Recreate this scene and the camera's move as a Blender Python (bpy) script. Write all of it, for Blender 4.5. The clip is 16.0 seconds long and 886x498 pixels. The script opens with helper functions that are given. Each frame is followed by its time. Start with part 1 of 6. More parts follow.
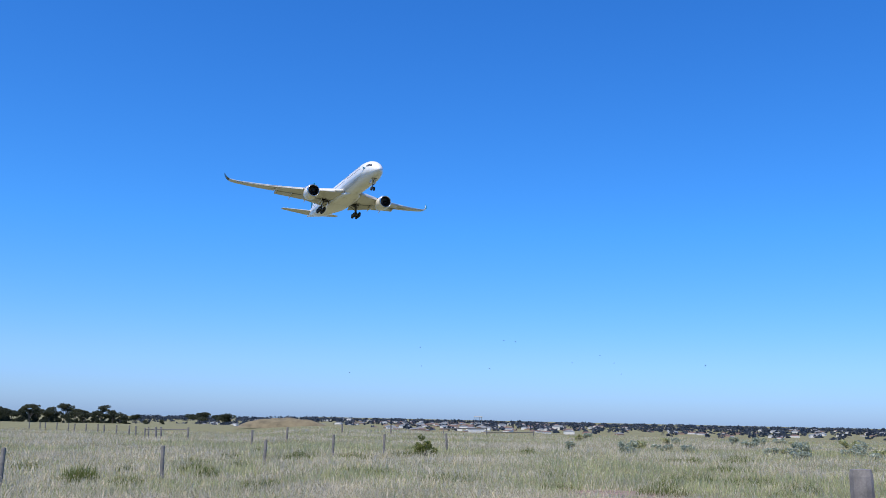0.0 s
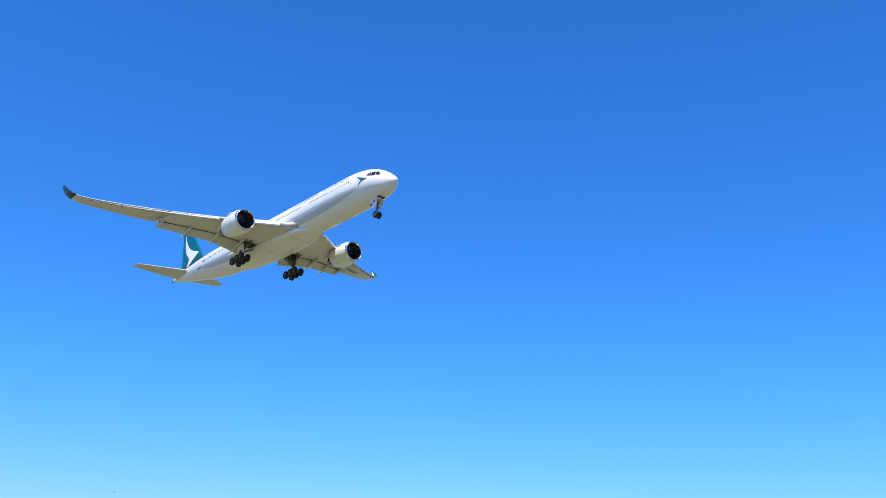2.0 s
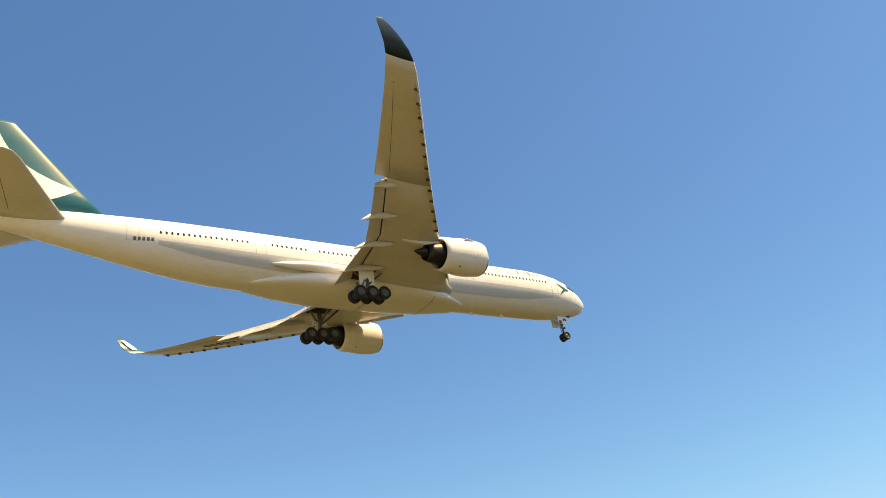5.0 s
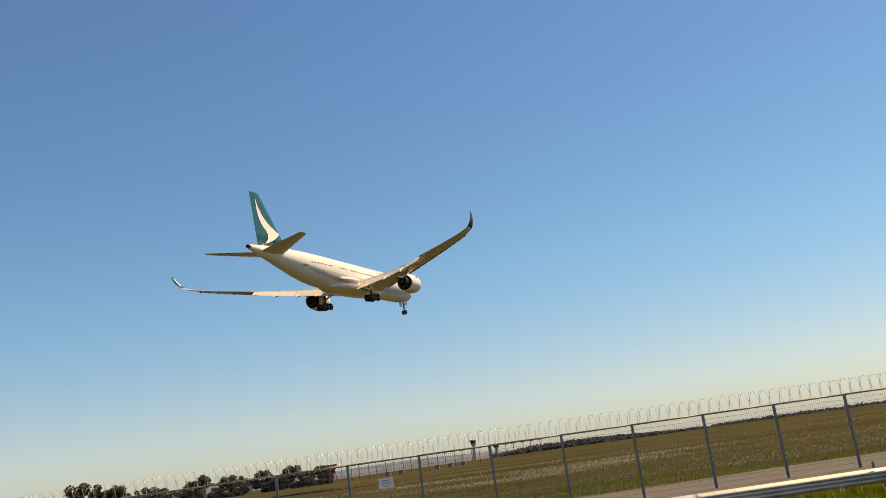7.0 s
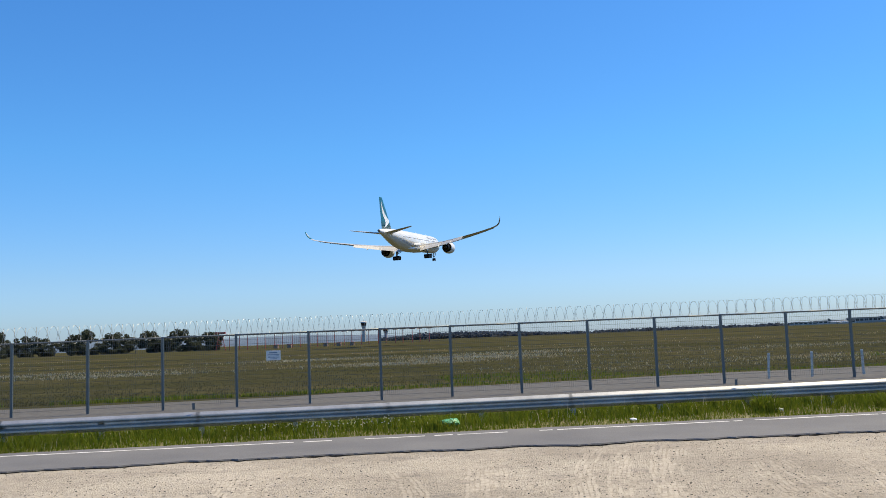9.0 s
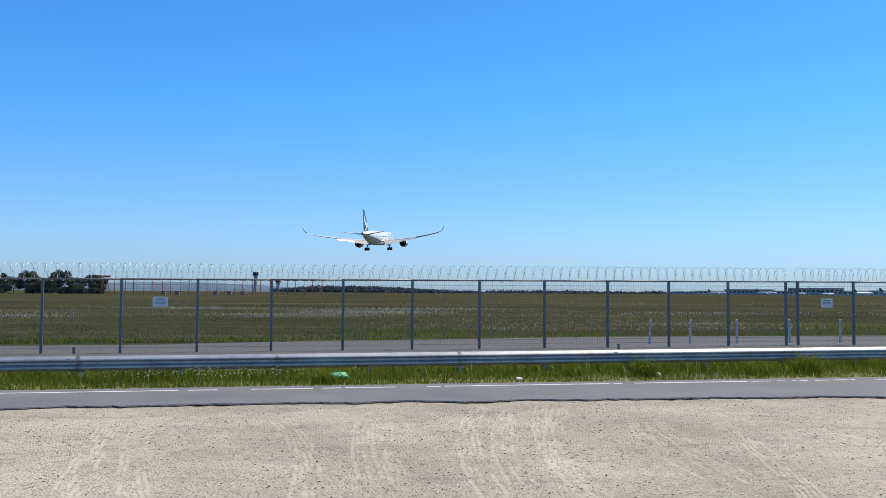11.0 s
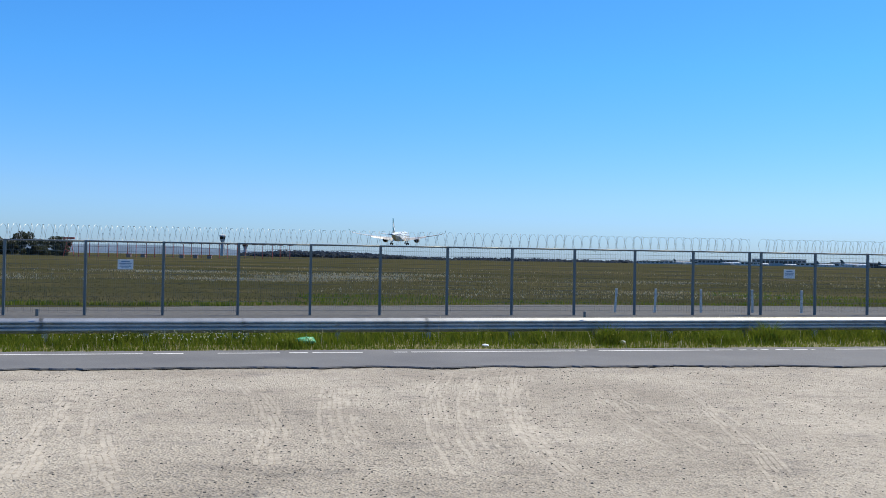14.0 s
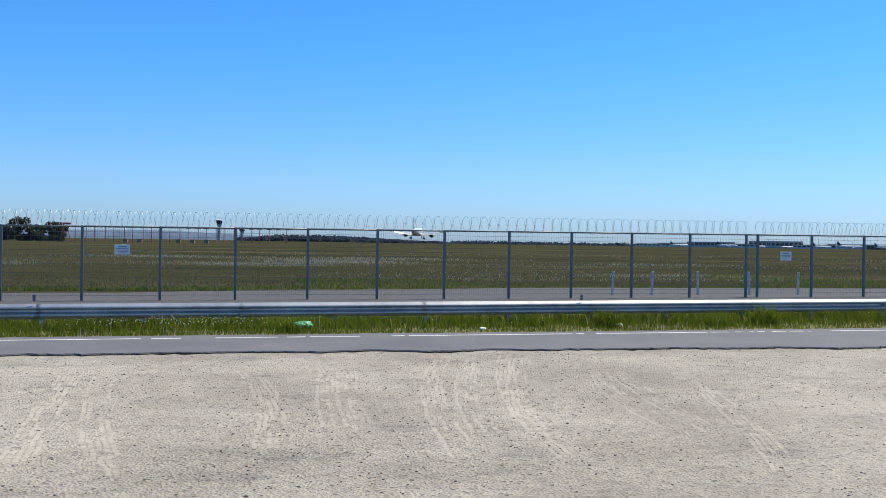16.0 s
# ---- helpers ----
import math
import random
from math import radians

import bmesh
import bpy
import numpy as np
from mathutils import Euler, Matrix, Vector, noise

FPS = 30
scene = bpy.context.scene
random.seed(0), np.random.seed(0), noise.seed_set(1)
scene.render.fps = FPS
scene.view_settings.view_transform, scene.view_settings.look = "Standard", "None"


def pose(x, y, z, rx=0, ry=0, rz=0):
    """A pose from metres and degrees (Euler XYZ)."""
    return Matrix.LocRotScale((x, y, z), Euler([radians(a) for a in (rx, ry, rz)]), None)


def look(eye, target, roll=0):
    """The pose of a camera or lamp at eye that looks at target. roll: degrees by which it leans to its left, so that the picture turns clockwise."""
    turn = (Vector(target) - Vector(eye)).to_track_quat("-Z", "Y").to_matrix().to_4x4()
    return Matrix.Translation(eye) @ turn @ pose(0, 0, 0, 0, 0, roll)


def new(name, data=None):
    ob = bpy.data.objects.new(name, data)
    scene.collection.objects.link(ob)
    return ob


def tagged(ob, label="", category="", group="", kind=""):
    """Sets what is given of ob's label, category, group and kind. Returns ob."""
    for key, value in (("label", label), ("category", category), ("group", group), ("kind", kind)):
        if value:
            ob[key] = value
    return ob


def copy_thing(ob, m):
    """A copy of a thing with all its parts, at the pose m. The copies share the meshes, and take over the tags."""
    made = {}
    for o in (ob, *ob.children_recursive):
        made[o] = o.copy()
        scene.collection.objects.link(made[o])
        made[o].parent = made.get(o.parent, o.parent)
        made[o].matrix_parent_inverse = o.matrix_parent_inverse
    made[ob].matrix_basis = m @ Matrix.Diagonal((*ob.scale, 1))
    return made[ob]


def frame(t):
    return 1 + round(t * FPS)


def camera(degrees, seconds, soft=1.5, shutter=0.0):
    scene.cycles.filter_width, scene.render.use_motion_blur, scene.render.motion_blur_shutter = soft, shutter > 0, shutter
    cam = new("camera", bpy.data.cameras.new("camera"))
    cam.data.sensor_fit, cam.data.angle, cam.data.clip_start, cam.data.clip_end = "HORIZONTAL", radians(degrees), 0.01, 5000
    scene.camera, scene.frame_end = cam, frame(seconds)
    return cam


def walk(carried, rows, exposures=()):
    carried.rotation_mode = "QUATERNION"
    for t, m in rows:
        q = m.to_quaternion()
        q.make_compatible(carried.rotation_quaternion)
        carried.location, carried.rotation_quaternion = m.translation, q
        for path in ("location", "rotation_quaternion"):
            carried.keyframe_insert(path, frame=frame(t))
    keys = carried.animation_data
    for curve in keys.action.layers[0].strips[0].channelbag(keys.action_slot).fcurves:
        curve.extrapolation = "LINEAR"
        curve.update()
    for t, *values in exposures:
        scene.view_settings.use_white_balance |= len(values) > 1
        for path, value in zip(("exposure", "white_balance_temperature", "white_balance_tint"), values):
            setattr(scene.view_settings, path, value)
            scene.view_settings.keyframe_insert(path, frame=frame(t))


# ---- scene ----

# ---- the eye: a hand-held camera that stands still and turns ----
EYE = 1.92
cam = camera(51.27, 16.0, soft=0.75)


def aim(yaw, pitch, roll):
    """A camera pose at the standing place: degrees left of +y, up, and leaning."""
    turn = Matrix.Rotation(radians(yaw), 4, "Z") @ Matrix.Rotation(radians(pitch), 4, "X") @ Matrix.Rotation(radians(roll), 4, "Y")
    return Matrix.Translation((0, 0, EYE)) @ turn @ Matrix.Rotation(radians(90), 4, "X")


# seconds, yaw, pitch, roll
PATH = [
    (0.0, 153.89, 10.50, -1.25),
    (0.5, 151.08, 12.01, -1.43),
    (1.0, 147.53, 13.43, -1.18),
    (1.5, 143.53, 15.26, -1.81),
    (2.0, 136.31, 20.54, -2.24),
    (2.5, 129.69, 24.39, -2.37),
    (3.0, 123.37, 26.49, -1.94),
    (3.5, 109.74, 29.73, -0.42),
    (4.0, 90.39, 33.54, 2.92),
    (4.3, 75.45, 33.80, 7.97),
    (4.5, 65.84, 31.42, 8.91),
    (4.7, 58.25, 31.02, 10.37),
    (5.1, 43.67, 27.04, 10.28),
    (5.5, 33.04, 23.02, 10.03),
    (5.9, 25.45, 19.62, 9.73),
    (6.3, 19.96, 16.90, 9.46),
    (6.8, 14.93, 14.21, 9.31),
    (7.0, 13.85, 12.98, 7.93),
    (7.5, 15.12, 9.72, 5.09),
    (8.0, 15.94, 7.82, 3.84),
    (8.5, 13.29, 6.11, 2.98),
    (9.0, 8.59, 5.50, 2.17),
    (9.5, 5.31, 4.97, 0.73),
    (10.0, 3.87, 4.04, 0.11),
    (10.6, 2.77, 3.22, -0.08),
    (11.2, 1.95, 2.39, -0.52),
    (11.8, 1.27, 1.62, -0.98),
    (12.5, 0.55, 0.98, -1.25),
    (13.0, 0.13, 0.53, -1.40),
    (13.5, 0.06, 0.45, -1.31),
    (14.0, 0.22, 0.62, -1.08),
    (14.5, 0.40, 0.64, -0.81),
    (15.0, 0.60, 0.07, -0.77),
    (15.5, 0.47, -0.38, -0.74),
    (16.0, 0.02, -0.39, -0.82),
]
# seconds, stops, kelvin, tint
EXPOSURES = [
    (0.0, 0.08, 6500, 10), (1.5, 0.15, 6450, 10), (2.5, 0.42, 6500, 10), (3.2, 0.32, 6500, 10), (3.6, 0.26, 6700, 10), (4.0, 0.82, 8400, 10), (4.35, 0.88, 13500, 11), (4.55, 0.87, 24000, 13), (5.6, 0.4, 23000, 14),
    (6.8, 0.22, 24000, 16), (7.2, 0.2, 20000, 15), (7.7, 0.16, 11500, 12), (8.3, 0.15, 8900, 7), (9.0, 0.17, 8400, 5), (10.0, 0.13, 7700, 4), (12.5, 0.11, 7250, 3), (16.0, 0.1, 7200, 3)]
walk(cam, [(t, aim(a, b, c)) for t, a, b, c in PATH], EXPOSURES)

# ---- daylight ----
SUN_AZ, SUN_EL = -56.0, 61.0      # degrees left of +y, and up
world = bpy.data.worlds.new("sky")
scene.world = world
world.use_nodes = True
wn, wl = world.node_tree.nodes, world.node_tree.links
wn.clear()
sky = wn.new("ShaderNodeTexSky")
sky.sky_type = "NISHITA"
sky.sun_disc = False
sky.sun_elevation, sky.sun_rotation = radians(SUN_EL), radians(-SUN_AZ)
sky.air_density, sky.dust_density, sky.ozone_density, sky.altitude = 1.0, 0.6, 3.0, 100
hsv = wn.new("ShaderNodeHueSaturation")
hsv.inputs["Saturation"].default_value = 1.25
back = wn.new("ShaderNodeBackground")
back.inputs["Strength"].default_value = 0.11
wout = wn.new("ShaderNodeOutputWorld")
wl.new(sky.outputs[0], hsv.inputs["Color"])
grade = wn.new("ShaderNodeMixRGB")
grade.blend_type = "MULTIPLY"
grade.inputs["Fac"].default_value = 1.0
lift = wn.new("ShaderNodeTexCoord")
split = wn.new("ShaderNodeSeparateXYZ")
tint = wn.new("ShaderNodeValToRGB")      # haze: paler low down, deeper blue above
tint.color_ramp.elements.new(0.07)
for e, (pos, col) in zip(tint.color_ramp.elements, ((0.0, (0.60, 0.89, 1.78)), (0.07, (0.62, 0.93, 1.60)), (0.20, (0.51, 1.09, 1.70)))):
    e.position, e.color = pos, (*col, 1.0)
wl.new(lift.outputs["Generated"], split.inputs[0])
wl.new(split.outputs["Z"], tint.inputs["Fac"])
wl.new(tint.outputs["Color"], grade.inputs["Color2"])
wl.new(hsv.outputs[0], grade.inputs["Color1"])
wl.new(grade.outputs[0], back.inputs["Color"])
wl.new(back.outputs[0], wout.inputs["Surface"])
lamp = bpy.data.lights.new("sun", "SUN")
lamp.energy, lamp.angle, lamp.color = 5.0, radians(0.53), (1.0, 0.90, 0.74)
sun = new("sun", lamp)
sun_way = Vector((-math.sin(radians(SUN_AZ)) * math.cos(radians(SUN_EL)), math.cos(radians(SUN_AZ)) * math.cos(radians(SUN_EL)), math.sin(radians(SUN_EL))))
sun.matrix_world = look(sun_way * 300, (0, 0, 0))

# ---- materials ----


class Mat:
    """A node material; add() makes a node, link() joins sockets."""

    def __init__(self, name, rough=0.6, metal=0.0):
        self.m = bpy.data.materials.new(name)
        self.m.use_nodes = True
        self.t = self.m.node_tree
        self.p = self.t.nodes["Principled BSDF"]
        self.p.inputs["Roughness"].default_value = rough
        self.p.inputs["Metallic"].default_value = metal

    def add(self, kind, **values):
        n = self.t.nodes.new(kind)
        for key, value in values.items():
            n.inputs[key.replace("_", " ")].default_value = value
        return n

    def link(self, a, b):
        self.t.links.new(a, b)

    def coords(self, which="Object"):
        return self.add("ShaderNodeTexCoord").outputs[which]

    def noise(self, scale, detail=4.0, rough=0.6, vec=None, stretch=None):
        n = self.add("ShaderNodeTexNoise", Scale=scale, Detail=detail, Roughness=rough)
        v = vec if vec is not None else self.coords()
        if stretch:
            mp = self.add("ShaderNodeMapping", Scale=stretch)
            self.link(v, mp.inputs["Vector"])
            v = mp.outputs[0]
        self.link(v, n.inputs["Vector"])
        return n.outputs["Fac"]

    def ramp(self, fac, stops):
        r = self.add("ShaderNodeValToRGB")
        els = r.color_ramp.elements
        while len(els) < len(stops):
            els.new(0.5)
        for e, (pos, col) in zip(els, stops):
            e.position, e.color = pos, (*col, 1.0)
        self.link(fac, r.inputs["Fac"])
        return r.outputs["Color"]

    def mix(self, fac, a, b, kind="MIX"):
        n = self.add("ShaderNodeMixRGB")
        n.blend_type = kind
        for value, socket in ((fac, n.inputs["Fac"]), (a, n.inputs["Color1"]), (b, n.inputs["Color2"])):
            if isinstance(value, (int, float)):
                socket.default_value = value
            elif isinstance(value, tuple):
                socket.default_value = (*value, 1.0)
            else:
                self.link(value, socket)
        return n.outputs["Color"]

    def colour(self, c):
        if isinstance(c, tuple):
            self.p.inputs["Base Color"].default_value = (*c, 1.0)
        else:
            self.link(c, self.p.inputs["Base Color"])
        return self

    def bump(self, fac, strength=0.3, distance=0.02):
        b = self.add("ShaderNodeBump", Strength=strength, Distance=distance)
        self.link(fac, b.inputs["Height"])
        self.link(b.outputs[0], self.p.inputs["Normal"])
        return self


def painted(name, col, rough=0.4, metal=0.0, grain=0.08, scale=2.0, coat=0.0):
    """Paint or plain stuff with soft dirt at two scales."""
    k = Mat(name, rough, metal)
    dark = tuple(c * (1 - grain * 2.2) for c in col)
    lite = tuple(min(1, c * (1 + grain)) for c in col)
    a = k.ramp(k.noise(scale, 5.0), [(0.3, dark), (0.55, col), (0.8, lite)])
    b = k.ramp(k.noise(scale * 14, 3.0), [(0.35, (1 - grain,) * 3), (0.65, (1.0,) * 3)])
    k.colour(k.mix(1.0, a, b, "MULTIPLY"))
    k.p.inputs["Coat Weight"].default_value = coat
    return k.m


def plane_paint(name, col, rough):
    """Aircraft paint: faint frame lines, streaks along the body, belly grime patches."""
    k = Mat(name, rough)
    co = k.coords()
    streak = k.noise(0.5, 6.0, 0.65, co, (0.25, 1.6, 1.6))
    base = k.ramp(streak, [(0.25, tuple(c * 0.86 for c in col)), (0.5, tuple(c * 0.97 for c in col)), (0.75, col)])
    fine = k.ramp(k.noise(7.0, 3.0, 0.5, co, (0.2, 1, 1)), [(0.3, (0.93, 0.92, 0.90)), (0.6, (1, 1, 1))])
    w = k.add("ShaderNodeTexWave", Scale=0.165, Distortion=0.0)
    w.bands_direction = "X"
    k.link(co, w.inputs["Vector"])
    seam = k.ramp(w.outputs["Fac"], [(0.0, (0.955, 0.955, 0.955)), (0.003, (1, 1, 1))])
    k.colour(k.mix(1.0, k.mix(1.0, base, fine, "MULTIPLY"), seam, "MULTIPLY"))
    k.p.inputs["Coat Weight"].default_value = 0.3
    k.p.inputs["Coat Roughness"].default_value = 0.15
    return k.m


WHITE = plane_paint("white_fuselage_paint", (0.84, 0.84, 0.83), 0.32)
GREY_WING = plane_paint("pale_grey_wing_paint", (0.60, 0.59, 0.55), 0.42)
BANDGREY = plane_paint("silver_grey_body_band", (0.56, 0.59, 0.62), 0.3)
TEAL = painted("teal_paint", (0.0015, 0.125, 0.172), 0.35, grain=0.05, scale=0.6)
TEAL.node_tree.nodes["Principled BSDF"].inputs["Specular IOR Level"].default_value = 0.3
NAVY = painted("dark_teal_paint", (0.006, 0.035, 0.05), 0.35, grain=0.05)
LETTER = painted("grey_green_lettering", (0.09, 0.14, 0.15), 0.4)
MARK = painted("pure_white_mark", (0.86, 0.87, 0.87), 0.35, grain=0.03)
SEAM = painted("dark_seam", (0.05, 0.045, 0.04), 0.7)
DOORLINE = painted("grey_door_seal", (0.36, 0.37, 0.38), 0.6)
GLASS_DARK = painted("dark_cabin_glass", (0.02, 0.022, 0.026), 0.12, grain=0.02)
# near-black that puts the shade of ducts, wells and slots into colour
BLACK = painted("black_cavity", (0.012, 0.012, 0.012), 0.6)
FANMETAL = painted("dark_titanium", (0.10, 0.10, 0.105), 0.35, 0.8)
HOTMETAL = painted("burnt_nozzle_metal", (0.045, 0.042, 0.042), 0.4, 0.9)
LIPMETAL = painted("bare_lip_metal", (0.72, 0.72, 0.72), 0.22, 1.0, grain=0.03)
TYRE = painted("tyre_rubber", (0.014, 0.014, 0.014), 0.8)
STRUT = painted("grey_gear_paint", (0.13, 0.13, 0.13), 0.45, 0.2)
HUB = painted("pale_wheel_hub", (0.11, 0.11, 0.105), 0.45, 0.2)
RED = painted("red_flag", (0.45, 0.02, 0.02), 0.5)
GALV = painted("galvanised_steel", (0.42, 0.44, 0.46), 0.33, 0.85, grain=0.12, scale=3.0)
RAILSTEEL = painted("weathered_rail_steel", (0.46, 0.47, 0.47), 0.4, 0.6, grain=0.14, scale=1.5)
POSTSTEEL = painted("dark_green_grey_post_coat", (0.13, 0.155, 0.17), 0.4, 0.3, grain=0.1)
MESHSTEEL = painted("fence_mesh_wire", (0.16, 0.17, 0.17), 0.5, 0.3)
RAZOR = painted("bright_razor_wire", (0.36, 0.37, 0.38), 0.5, 0.5)
SIGNWHITE = painted("sign_white", (0.72, 0.74, 0.76), 0.5)
SIGNBLUE = painted("sign_print", (0.16, 0.24, 0.34), 0.5)
POSTWOOD = painted("weathered_grey_post_wood", (0.23, 0.215, 0.20), 0.85, grain=0.2, scale=4.0)
POSTPALE = painted("pale_timber_marker", (0.74, 0.72, 0.66), 0.8, grain=0.15)
CONCRETE = painted("pale_concrete", (0.46, 0.45, 0.43), 0.8)
WALLWHITE = painted("rendered_wall_white", (0.7, 0.68, 0.64), 0.8)
WALLBRICK = painted("brick_wall", (0.33, 0.21, 0.15), 0.85)
ROOFTILE = painted("roof_tile", (0.16, 0.105, 0.09), 0.8)
ROOFGREY = painted("roof_grey", (0.20, 0.21, 0.22), 0.7)
SHEDGREY = painted("shed_grey", (0.065, 0.062, 0.06), 0.7)
SHEDTAN = painted("shed_tan", (0.36, 0.28, 0.18), 0.8)
REDLIGHT = painted("red_orange_mast_paint", (0.48, 0.09, 0.06), 0.5)
LITTERGREEN = painted("green_plastic_litter", (0.12, 0.5, 0.28), 0.4)
BARK = painted("bark", (0.17, 0.14, 0.115), 0.9, grain=0.2)
BIRDBLACK = painted("bird_dark", (0.03, 0.028, 0.025), 0.8)
EARTH = painted("bare_brown_earth", (0.185, 0.155, 0.095), 0.95, grain=0.2, scale=0.6)
EARTHRED = painted("trodden_red_earth", (0.27, 0.185, 0.15), 0.95, grain=0.2, scale=1.5)
LINEPAINT = painted("worn_line_paint", (0.74, 0.74, 0.72), 0.6, grain=0.14, scale=1.6)
# hill colour turned blue to carry the distance haze
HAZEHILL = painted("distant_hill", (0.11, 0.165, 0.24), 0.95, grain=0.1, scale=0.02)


def leafy(name, a, b, c, spread=0.35):
    """Foliage: colour by island, a little light let through."""
    k = Mat(name, 0.65)
    g = k.add("ShaderNodeNewGeometry")
    isl = k.ramp(g.outputs["Random Per Island"], [(0.1, a), (0.5, b), (0.9, c)])
    big = k.ramp(k.noise(spread, 3.0), [(0.3, (0.58, 0.6, 0.56)), (0.5, (0.95, 0.95, 0.92)), (0.72, (1.3, 1.25, 1.2))])
    k.colour(k.mix(1.0, isl, big, "MULTIPLY"))
    k.p.inputs["Specular IOR Level"].default_value = 0.08
    tr = k.add("ShaderNodeBsdfTranslucent")
    k.link(isl, tr.inputs["Color"])
    mx = k.add("ShaderNodeMixShader")
    mx.inputs[0].default_value = 0.42
    k.link(k.p.outputs[0], mx.inputs[1])
    k.link(tr.outputs[0], mx.inputs[2])
    k.link(mx.outputs[0], k.t.nodes["Material Output"].inputs["Surface"])
    return k.m


GUM = leafy("gum_leaves", (0.052, 0.062, 0.042), (0.078, 0.09, 0.06), (0.11, 0.12, 0.084), 0.2)
# bluer than GUM: distance haze is put into the leaf colour
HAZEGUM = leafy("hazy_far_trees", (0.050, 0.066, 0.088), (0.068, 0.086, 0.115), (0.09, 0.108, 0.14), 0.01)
PINE = leafy("dark_crown_leaves", (0.048, 0.058, 0.040), (0.07, 0.083, 0.056), (0.10, 0.112, 0.076), 0.2)
SHRUB = leafy("yellow_green_shrub", (0.13, 0.16, 0.045), (0.18, 0.21, 0.06), (0.24, 0.24, 0.09))
GREYSHRUB = leafy("grey_thistle_leaves", (0.27, 0.32, 0.24), (0.40, 0.44, 0.35), (0.52, 0.55, 0.46))
GRASS_DRY = leafy("dry_meadow_grass", (0.58, 0.50, 0.37), (0.67, 0.59, 0.455), (0.75, 0.675, 0.54), 0.3)
GRASS_MIX = leafy("mixed_meadow_grass", (0.34, 0.37, 0.175), (0.44, 0.455, 0.24), (0.56, 0.535, 0.335), 0.3)
GRASS_GREEN = leafy("fresh_verge_grass", (0.10, 0.15, 0.014), (0.145, 0.195, 0.022), (0.20, 0.225, 0.035), 0.5)
GRASS_FIELD = leafy("airfield_grass", (0.046, 0.051, 0.027), (0.060, 0.061, 0.034), (0.086, 0.080, 0.05), 0.06)
SEEDHEAD = leafy("pale_seed_heads", (0.40, 0.335, 0.21), (0.50, 0.43, 0.285), (0.60, 0.53, 0.375), 0.2)
DAISY = leafy("small_white_flowers", (0.6, 0.6, 0.5), (0.7, 0.7, 0.6), (0.65, 0.6, 0.2), 0.5)


def ground_mat():
    """Dry pasture: straw, olive and green patches, darker low spots."""
    k = Mat("pasture_ground", 0.95)
    co = k.coords()
    a = k.ramp(k.noise(0.018, 6.0, 0.62, co), [(0.3, (0.145, 0.14, 0.064)), (0.47, (0.19, 0.178, 0.088)), (0.58, (0.172, 0.172, 0.076)), (0.72, (0.235, 0.212, 0.12))])
    b = k.ramp(k.noise(0.35, 6.0, 0.7, co), [(0.25, (0.6, 0.6, 0.55)), (0.5, (1, 1, 1)), (0.75, (1.25, 1.2, 1.1))])
    c = k.ramp(k.noise(6.0, 4.0, 0.7, co), [(0.3, (0.65, 0.65, 0.62)), (0.7, (1.2, 1.2, 1.15))])
    k.colour(k.mix(1.0, k.mix(1.0, a, b, "MULTIPLY"), c, "MULTIPLY"))
    return k.bump(k.noise(3.0, 6.0, 0.7, co), 0.6, 0.1).m


def gravel_mat():
    """Compacted pale gravel and dust with tyre-swept arcs."""
    k = Mat("compacted_gravel", 0.95)
    co = k.coords()
    dust = k.ramp(k.noise(0.28, 6.0, 0.65, co), [(0.34, (0.275, 0.243, 0.20)), (0.48, (0.345, 0.308, 0.256)), (0.62, (0.43, 0.388, 0.326))])
    fine = k.ramp(k.noise(9.0, 6.0, 0.75, co), [(0.3, (0.7, 0.7, 0.7)), (0.5, (1, 1, 1)), (0.7, (1.13, 1.12, 1.1))])
    v = k.add("ShaderNodeTexVoronoi", Scale=34.0)
    k.link(co, v.inputs["Vector"])
    chips = k.ramp(v.outputs["Color"], [(0.10, (0.5, 0.5, 0.5)), (0.2, (1, 1, 1)), (0.9, (1.08, 1.07, 1.06))])
    co_dark = k.ramp(k.noise(0.75, 5.0, 0.7, co, (1.0, 2.2, 1.0)), [(0.56, (1.0,) * 3), (0.70, (0.68, 0.69, 0.72))])
    k.colour(k.mix(1.0, k.mix(1.0, k.mix(1.0, dust, fine, "MULTIPLY"), chips, "MULTIPLY"), co_dark, "MULTIPLY"))
    h = k.mix(0.5, k.noise(14.0, 6.0, 0.75, co), v.outputs["Distance"])
    return k.bump(h, 1.0, 0.04).m


def tracks_mat():
    """Paler dust pressed smooth by tyres, over the same patches as the gravel round it."""
    k = Mat("tyre_swept_dust", 0.95)
    co = k.coords()
    dust = k.ramp(k.noise(0.28, 6.0, 0.65, co), [(0.34, (0.312, 0.276, 0.228)), (0.48, (0.382, 0.342, 0.286)), (0.62, (0.46, 0.415, 0.35))])
    fine = k.ramp(k.noise(9.0, 6.0, 0.75, co), [(0.32, (0.66, 0.66, 0.66)), (0.52, (1, 1, 1)), (0.72, (1.15, 1.14, 1.12))])
    k.colour(k.mix(1.0, dust, fine, "MULTIPLY"))
    return k.bump(k.noise(16.0, 5.0, 0.7, co), 0.6, 0.02).m


def asphalt_mat():
    k = Mat("worn_asphalt", 0.8)
    co = k.coords()
    a = k.ramp(k.noise(0.5, 6.0, 0.6, co), [(0.3, (0.115, 0.115, 0.12)), (0.6, (0.15, 0.15, 0.152)), (0.8, (0.18, 0.176, 0.17))])
    b = k.ramp(k.noise(45.0, 4.0, 0.8, co), [(0.3, (0.72, 0.72, 0.72)), (0.7, (1.15, 1.15, 1.15))])
    k.colour(k.mix(1.0, a, b, "MULTIPLY"))
    return k.bump(k.noise(60.0, 3.0, 0.8, co), 0.4, 0.008).m


